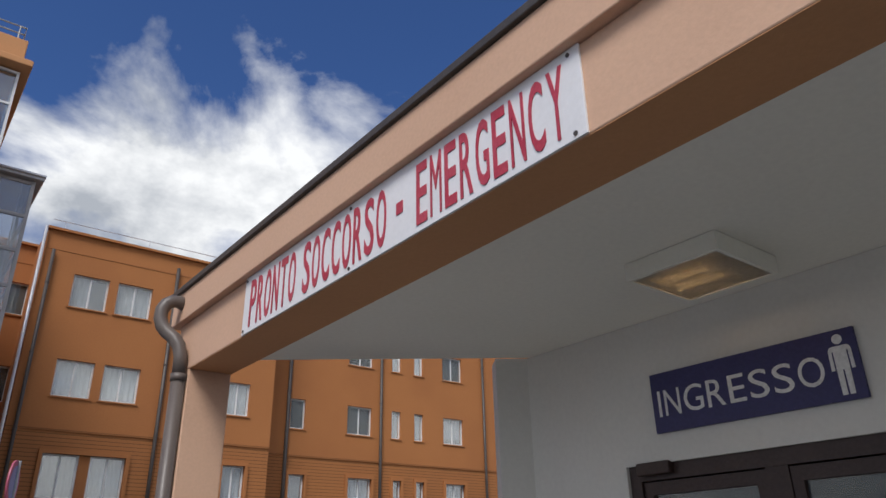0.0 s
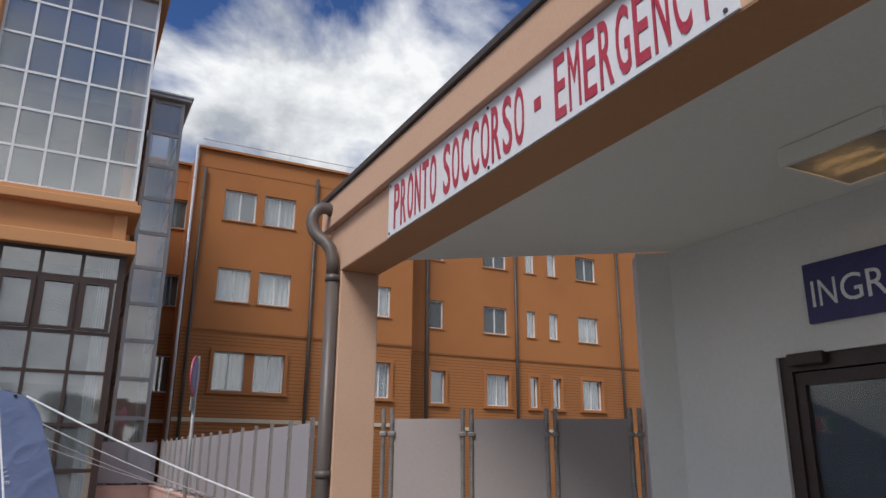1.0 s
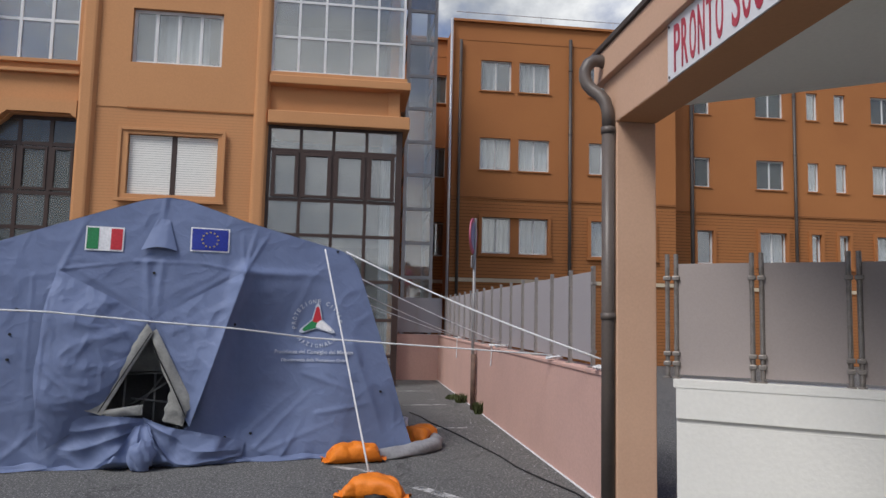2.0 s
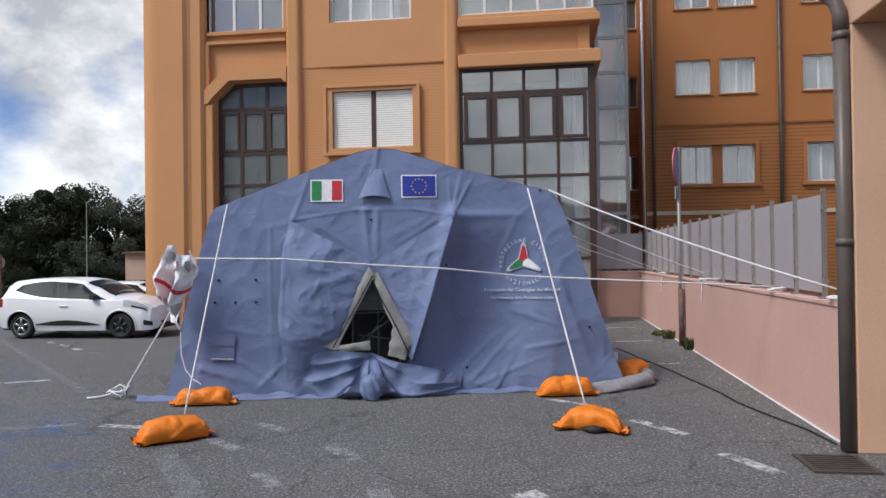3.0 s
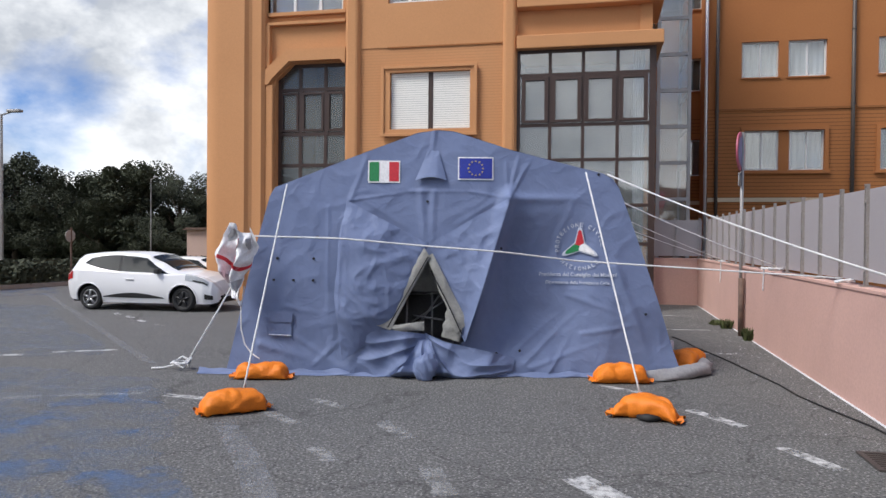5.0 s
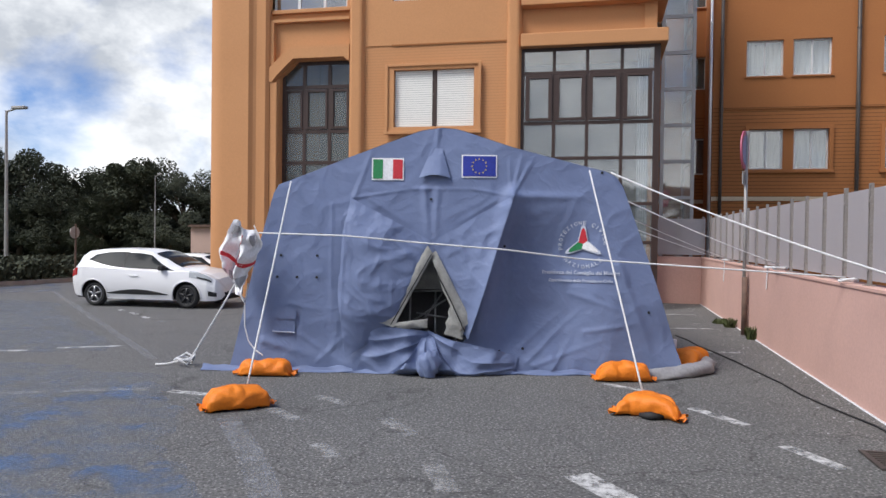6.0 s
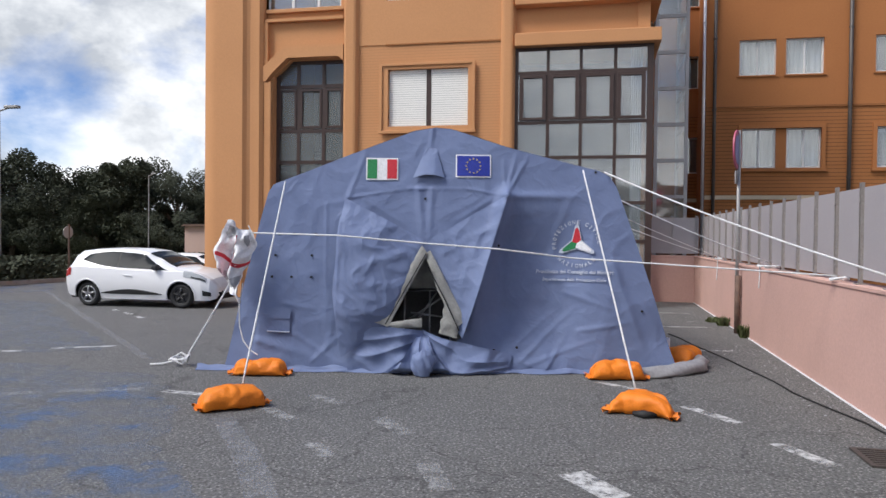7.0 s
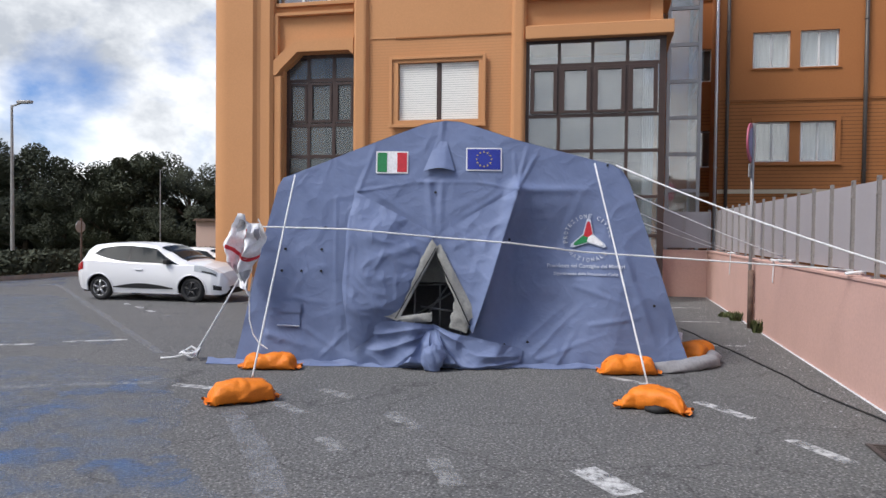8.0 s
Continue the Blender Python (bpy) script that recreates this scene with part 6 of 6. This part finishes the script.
part("disc", disc(0.33, -0.012, 0.012, dsk), M_SIGN_RED, ns)
part("disc_field", disc(0.25, -0.018, -0.0125, dsk), M_SIGN_BLUE, ns)
pl = box(B(), -0.13, 0.13, -0.008, 0.008, 2.58, 2.80)
for v in pl.verts:
    v.co = Matrix.Translation((nx_ - 0.04, ny_ - 0.05, 0)) @ Matrix.Rotation(radians(68), 4, "Z") @ v.co
part("plate", pl, M_GALV, ns)


def street_lamp(x, y, h, label, k=1.0):
    s = thing("street_lamp", None, label, "street lamp")
    part("pole", tube(B(), [(x, y, 0), (x, y, h)], [0.09 * k, 0.05 * k], 8), M_GALV, s)
    part("arm", tube(B(), [(x, y, h - 0.05), (x + 0.7 * k, y, h + 0.12 * k)], 0.04 * k, 6), M_GALV, s)
    part("head", box(B(), x + 0.35 * k, x + 1.0 * k, y - 0.13 * k, y + 0.13 * k, h + 0.05, h + 0.05 + 0.12 * k, 0.02), M_GALV, s)


street_lamp(-25.4, 27.5, 6.9, "tall grey street lamp at the edge of the trees")
street_lamp(-19.8, 30.0, 4.25, "grey lamp pole in front of the trees", 0.35)
rs = thing("road_sign", None, "grey-backed road sign on a thin pole at the car park's edge", "road sign")
part("pole", tube(B(), [(-17.0, 21.5, 0), (-17.0, 21.5, 1.9)], 0.03, 8), M_RUST, rs)
part("plate", disc(0.20, -0.01, 0.01, Matrix.Translation((-17.0, 21.46, 1.62)) @ Matrix.Rotation(radians(84), 4, "Z")), M_GALV, rs)


def stripe(x0, y0, x1, y1, w, mat, label="worn white road marking on the asphalt"):
    d = Vector((x1 - x0, y1 - y0, 0)).normalized()
    n = Vector((-d.y, d.x, 0)) * w / 2
    bm = B()
    a, b = Vector((x0, y0, 0.004)), Vector((x1, y1, 0.004))
    bm.faces.new([bm.verts.new(q) for q in (a - n, b - n, b + n, a + n)])
    return single("road_marking", bm, mat, label, "road marking", kind="structure")


for q in ((0.87, 8.02, 1.26, 7.47, 0.13, 0), (1.43, 6.87, 1.71, 6.35, 0.13, 0), (0.03, 8.99, 0.48, 8.71, 0.10, 0), (-0.15, 5.75, 0.16, 5.33, 0.22, 0),
          (-3.02, 6.98, -2.57, 6.6, 0.14, 1), (-2.81, 7.58, -2.38, 7.31, 0.14, 1), (-1.88, 6.88, -1.49, 6.41, 0.16, 1), (-1.17, 5.73, -0.93, 5.2, 0.16, 1), (-2.15, 6.0, -1.9, 5.7, 0.14, 1),
          (-4.33, 7.38, -3.79, 7.33, 0.12, 0), (-7.43, 9.44, -6.71, 9.86, 0.12, 0), (-8.2, 8.9, -7.65, 9.15, 0.12, 0), (-5.35, 7.1, -4.6, 7.42, 0.12, 1), (-6.2, 6.7, -5.5, 7.0, 0.12, 1),
          (-14.8, 17.9, -9.0, 12.3, 0.15, 1), (-9.0, 12.3, -5.6, 9.0, 0.13, 1), (-3.22, 6.54, -2.70, 5.87, 0.20, 2), (-2.70, 5.87, -2.29, 5.28, 0.21, 2), (-2.29, 5.28, -1.99, 4.80, 0.21, 2), (-1.99, 4.80, -1.2, 3.4, 0.21, 2),
          (-9.95, 14.2, -9.7, 13.95, 0.12, 0), (-9.35, 13.75, -9.05, 13.5, 0.12, 0), (-8.7, 13.2, -8.4, 12.95, 0.12, 0), (-8.0, 12.7, -7.7, 12.45, 0.12, 1),
          (1.3, 17.0, 2.04, 17.12, 0.10, 0), (1.2, 14.5, 2.03, 14.62, 0.10, 0), (0.9, 11.65, 2.01, 11.8, 0.10, 0), (-19, 15.3, -14.6, 18.2, 0.16, 1)):
    stripe(*q[:5], (M_ROAD_WHITE, M_ROAD_FADED if q[4] in (0.13, 0.15) else M_ROAD_FAINT, M_ROAD_FADED)[q[5]])


def paint_patch(corners, z, mat, label, seed):
    """A flat patch of road paint with a ragged rim."""
    bm, rim, n = B(), [], len(corners)
    for i in range(n):
        a, b = Vector((*corners[i], 0)), Vector((*corners[(i + 1) % n], 0))
        for k in range(24):
            q = a.lerp(b, k / 24)
            r = 0.5 * noise.noise(q * 0.8 + Vector((seed, 0, 0))) + 0.25 * noise.noise(q * 2.7 + Vector((0, seed, 0)))
            rim.append((q.x + r * 0.8, q.y + r * 0.6, z))
    bm.faces.new([bm.verts.new(q) for q in rim])
    single("painted_bay", bm, mat, label, "road marking", kind="structure")


paint_patch([(-3.6, 6.5), (-5.2, 8.1), (-9.5, 8.2), (-8.5, 3.0), (-1.6, 2.6), (-2.3, 4.6)], 0.0025, M_ROAD_WASH, "thin pale blue film of worn paint on the asphalt", 2.0)
paint_patch([(-3.7, 6.1), (-4.9, 7.5), (-9.0, 7.6), (-8.0, 3.0), (-1.7, 2.6), (-2.4, 4.4)], 0.0035, M_ROAD_BLUE, "worn blue paint patches on the asphalt", 6.0)
paint_patch([(-24, 13), (-17.5, 21), (-14.8, 18.0), (-18, 11)], 0.003, M_ROAD_BLUE, "worn blue paint patches on far asphalt", 9.0)
paint_patch([(-9.5, 8.4), (-16, 14), (-13, 15.5), (-6.5, 9.5)], 0.003, M_ROAD_WASH, "pale blue film of worn paint on far asphalt", 4.0)

cable = []
for i, (x, y) in enumerate(((1.25, 13.4), (1.37, 12.9), (1.50, 12.2), (1.62, 11.6), (1.77, 10.9), (1.89, 10.3), (2.00, 9.5), (2.08, 8.9), (2.19, 8.4), (2.35, 7.7), (2.44, 7.2))):
    cable.append((x + 0.02 * math.sin(i * 2.3), y, 0.014))
single("cable", tube(B(), cable, 0.009, 7), M_BLACK, "black power cable lying on the asphalt", "cable", smooth=True)
drain = thing("drain_grate", pose(2.20, 6.62, 0.006), "dark iron drain grate in the asphalt", "drain")
fr = B()
for q in ((-0.24, 0.24, -0.24, -0.20), (-0.24, 0.24, 0.20, 0.24), (-0.24, -0.20, -0.20, 0.20), (0.20, 0.24, -0.20, 0.20)):
    box(fr, *q, -0.004, 0.012)
part("frame", fr, M_COPING, drain)
for k in range(7):
    part("bar", box(B(), -0.20, 0.20, -0.18 + k * 0.055, -0.155 + k * 0.055, -0.004, 0.010), M_COPING, drain)


def weed(x, y, r, h, n, seed):
    rr = random.Random(seed)
    bm = B()
    for _ in range(n):
        a, k = rr.uniform(0, 6.28), rr.random() ** 0.5 * r
        px_, py_, ln = x + k * math.cos(a), y + k * math.sin(a), h * rr.uniform(0.4, 1)
        ln_dir = Vector((rr.uniform(-0.5, 0.5), rr.uniform(-0.5, 0.5), 1)).normalized() * ln
        s = Vector((rr.uniform(-1, 1), rr.uniform(-1, 1), 0)).normalized() * 0.012
        b0 = Vector((px_, py_, 0))
        bm.faces.new([bm.verts.new(q) for q in (b0 - s, b0 + s, b0 + ln_dir * 0.6 + s * 1.6, b0 + ln_dir, b0 + ln_dir * 0.6 - s * 1.6)])
    single("weeds", bm, M_WEED, "tuft of weeds at the foot of the pink wall", "weeds", kind="stuff", recalc=False)


weed(2.44, 13.35, 0.07, 0.26, 130, 3)
weed(2.38, 15.0, 0.10, 0.20, 90, 4)
weed(2.30, 15.6, 0.15, 0.12, 80, 5)
crumbs = B()
rr = random.Random(8)
for _ in range(240):
    y = rr.uniform(7.0, 20.5)
    x = 2.46 - abs(rr.gauss(0, 0.35))
    s = rr.uniform(0.004, 0.014)
    v = [crumbs.verts.new((x + dx * s, y + dy * s, z * s)) for dx, dy, z in ((-1, -1, 0.1), (1, -0.8, 0.1), (0.9, 1, 0.1), (-1, 0.9, 0.1), (0, 0, 1.0))]
    for q in ((0, 1, 4), (1, 2, 4), (2, 3, 4), (3, 0, 4)):
        crumbs.faces.new([v[k] for k in q])
single("plaster_crumbs", crumbs, M_SHEET, "pale crumbs of plaster scattered along the wall", "debris", kind="stuff")


# ---- trees and far edge ----
def tree(seed, h, r):
    rr = random.Random(seed)
    t = thing("tree", pose(0, 0, 0), "dark evergreen tree at the edge of the car park", "tree", group="trees behind the car park")
    tr = B()
    tube(tr, [(0, 0, 0), (0.1, 0.05, h * 0.25), (0.0, 0.1, h * 0.5), (0.15, 0, h * 0.8)], [0.22, 0.17, 0.12, 0.04], 8)
    clumps = []
    for _ in range(44):
        a, k = rr.uniform(0, 6.28), rr.random() ** 0.6 * r
        z = h * rr.uniform(0.12, 0.95)
        k *= math.sin(math.pi * (0.12 + 0.8 * (z / h))) ** 0.5
        clumps.append((Vector((k * math.cos(a), k * math.sin(a), z)), rr.uniform(0.4, 1.0)))
        if rr.random() < 0.55:
            tube(tr, [(0.05, 0.05, z * 0.55), (k * math.cos(a) * 0.5, k * math.sin(a) * 0.5, z * 0.8), (k * math.cos(a), k * math.sin(a), z)], [0.08, 0.05, 0.02], 5)
    part("trunk", tr, M_BARK, t, smooth=True)
    verts, faces = [], []
    for c, s in clumps:
        for _ in range(800):
            d = Vector((rr.gauss(0, 1), rr.gauss(0, 1), rr.gauss(0, 0.75))).normalized() * s * rr.random() ** 0.35
            p = c + d
            n1 = Vector((rr.gauss(0, 1), rr.gauss(0, 1), rr.gauss(0, 1))).normalized()
            n2 = n1.orthogonal().normalized()
            q = rr.uniform(0.035, 0.095)
            k = len(verts)
            verts += [p - n1 * q, p + n2 * q * 0.7, p + n1 * q, p - n2 * q * 0.7]
            faces.append((k, k + 1, k + 2, k + 3))
    me = bpy.data.meshes.new("crown")
    me.from_pydata(verts, [], faces)
    me.materials.append(M_LEAF)
    part("crown", me, None, t)
    return t


kinds = [tree(11, 6.2, 2.6), tree(12, 5.4, 3.0), tree(13, 6.8, 2.3)]
rr = random.Random(5)
spots = []
for i in range(24):
    spots.append((-46 + i * 1.75 + rr.uniform(-0.8, 0.8), 37.0 + rr.uniform(-3.0, 6.0) + max(0, (i - 14)) * 0.9))
for i in range(8):
    spots.append((-40 + i * 2.5, 30.5 + rr.uniform(-1, 1) + i * 0.5))
for i, (x, y) in enumerate(spots):
    k = rr.uniform(0.74, 0.99) if i < 24 else rr.uniform(0.5, 0.66)
    m = Matrix.Translation((x, y, 0)) @ Matrix.Rotation(rr.uniform(0, 6.28), 4, "Z") @ Matrix.Diagonal((k * 1.1, k * 1.1, k, 1))
    if i < 3:
        kinds[i].matrix_basis = m
    else:
        copy_thing(kinds[i % 3], m)
for i in range(16):        # trees behind and beside the viewer, mirrored in the panes
    x, y = (-34 + i * 0.4, -22 + i * 4.2) if i < 8 else (-30 + (i - 8) * 8.0, -34 + rr.uniform(-3, 3))
    k = rr.uniform(0.9, 1.25)
    copy_thing(kinds[i % 3], Matrix.Translation((x, y, 0)) @ Matrix.Rotation(rr.uniform(0, 6.28), 4, "Z") @ Matrix.Diagonal((k * 1.3, k * 1.3, k, 1)))
rr = random.Random(9)
verts, faces = [], []
for _ in range(9000):
    t = rr.random()
    p = Vector((*along([(-19.6, 9.0), (-18.6, 15.0), (-18.1, 19.0), (-17.5, 22.4), (-14.5, 28.5)], t), 0)) + Vector((rr.gauss(0, 0.45), rr.gauss(0, 0.45), 0.12 + rr.random() ** 0.8 * 0.72))
    n1 = Vector((rr.gauss(0, 1), rr.gauss(0, 1), rr.gauss(0, 1))).normalized()
    n2, q, k = n1.orthogonal().normalized(), rr.uniform(0.04, 0.10), len(verts)
    verts += [p - n1 * q, p + n2 * q * 0.7, p + n1 * q, p - n2 * q * 0.7]
    faces.append((k, k + 1, k + 2, k + 3))
me = bpy.data.meshes.new("hedge")
me.from_pydata(verts, [], faces)
me.materials.append(M_LEAF)
tagged(new("hedge", me), "low dark hedge along the car park's edge", "hedge", kind="stuff")
vg = B()
prism(vg, [(-80, 3), (-19.0, 8.0), (-17.5, 18.7), (-16.9, 22.0), (-13.8, 28.2), (-11, 33), (-11, 70), (-80, 70)], 0.0, 0.12)
single("verge", vg, M_GRASS, "dark grassy verge under the trees", "ground", kind="structure")
kb = B()
prism(kb, [(-18.84, 8.0), (-17.34, 18.66), (-16.75, 21.93), (-13.66, 28.1), (-13.80, 28.19), (-16.895, 21.99), (-17.495, 18.7), (-18.99, 8.0)], 0, 0.13)
single("kerb", kb, M_GALV, "grey concrete kerb of the verge", "kerb", kind="structure")
hs = thing("far_house", None, "pale pink house behind the trees", "house")
part("wall", box(B(), -18.6, -16.0, 31, 34, 0, 1.95), M_HOUSE, hs)
rf = B()
upright(rf, [(-18.7, 1.95), (-15.8, 1.95), (-16.0, 2.05), (-18.5, 2.05)], 30.8, 34.2)
part("roof", rf, M_RUST, hs)
for x in (-16.6,):
    part("window", box(B(), x - 0.3, x + 0.3, 30.95, 31.01, 0.9, 1.6), M_DARK_ROOM, hs)
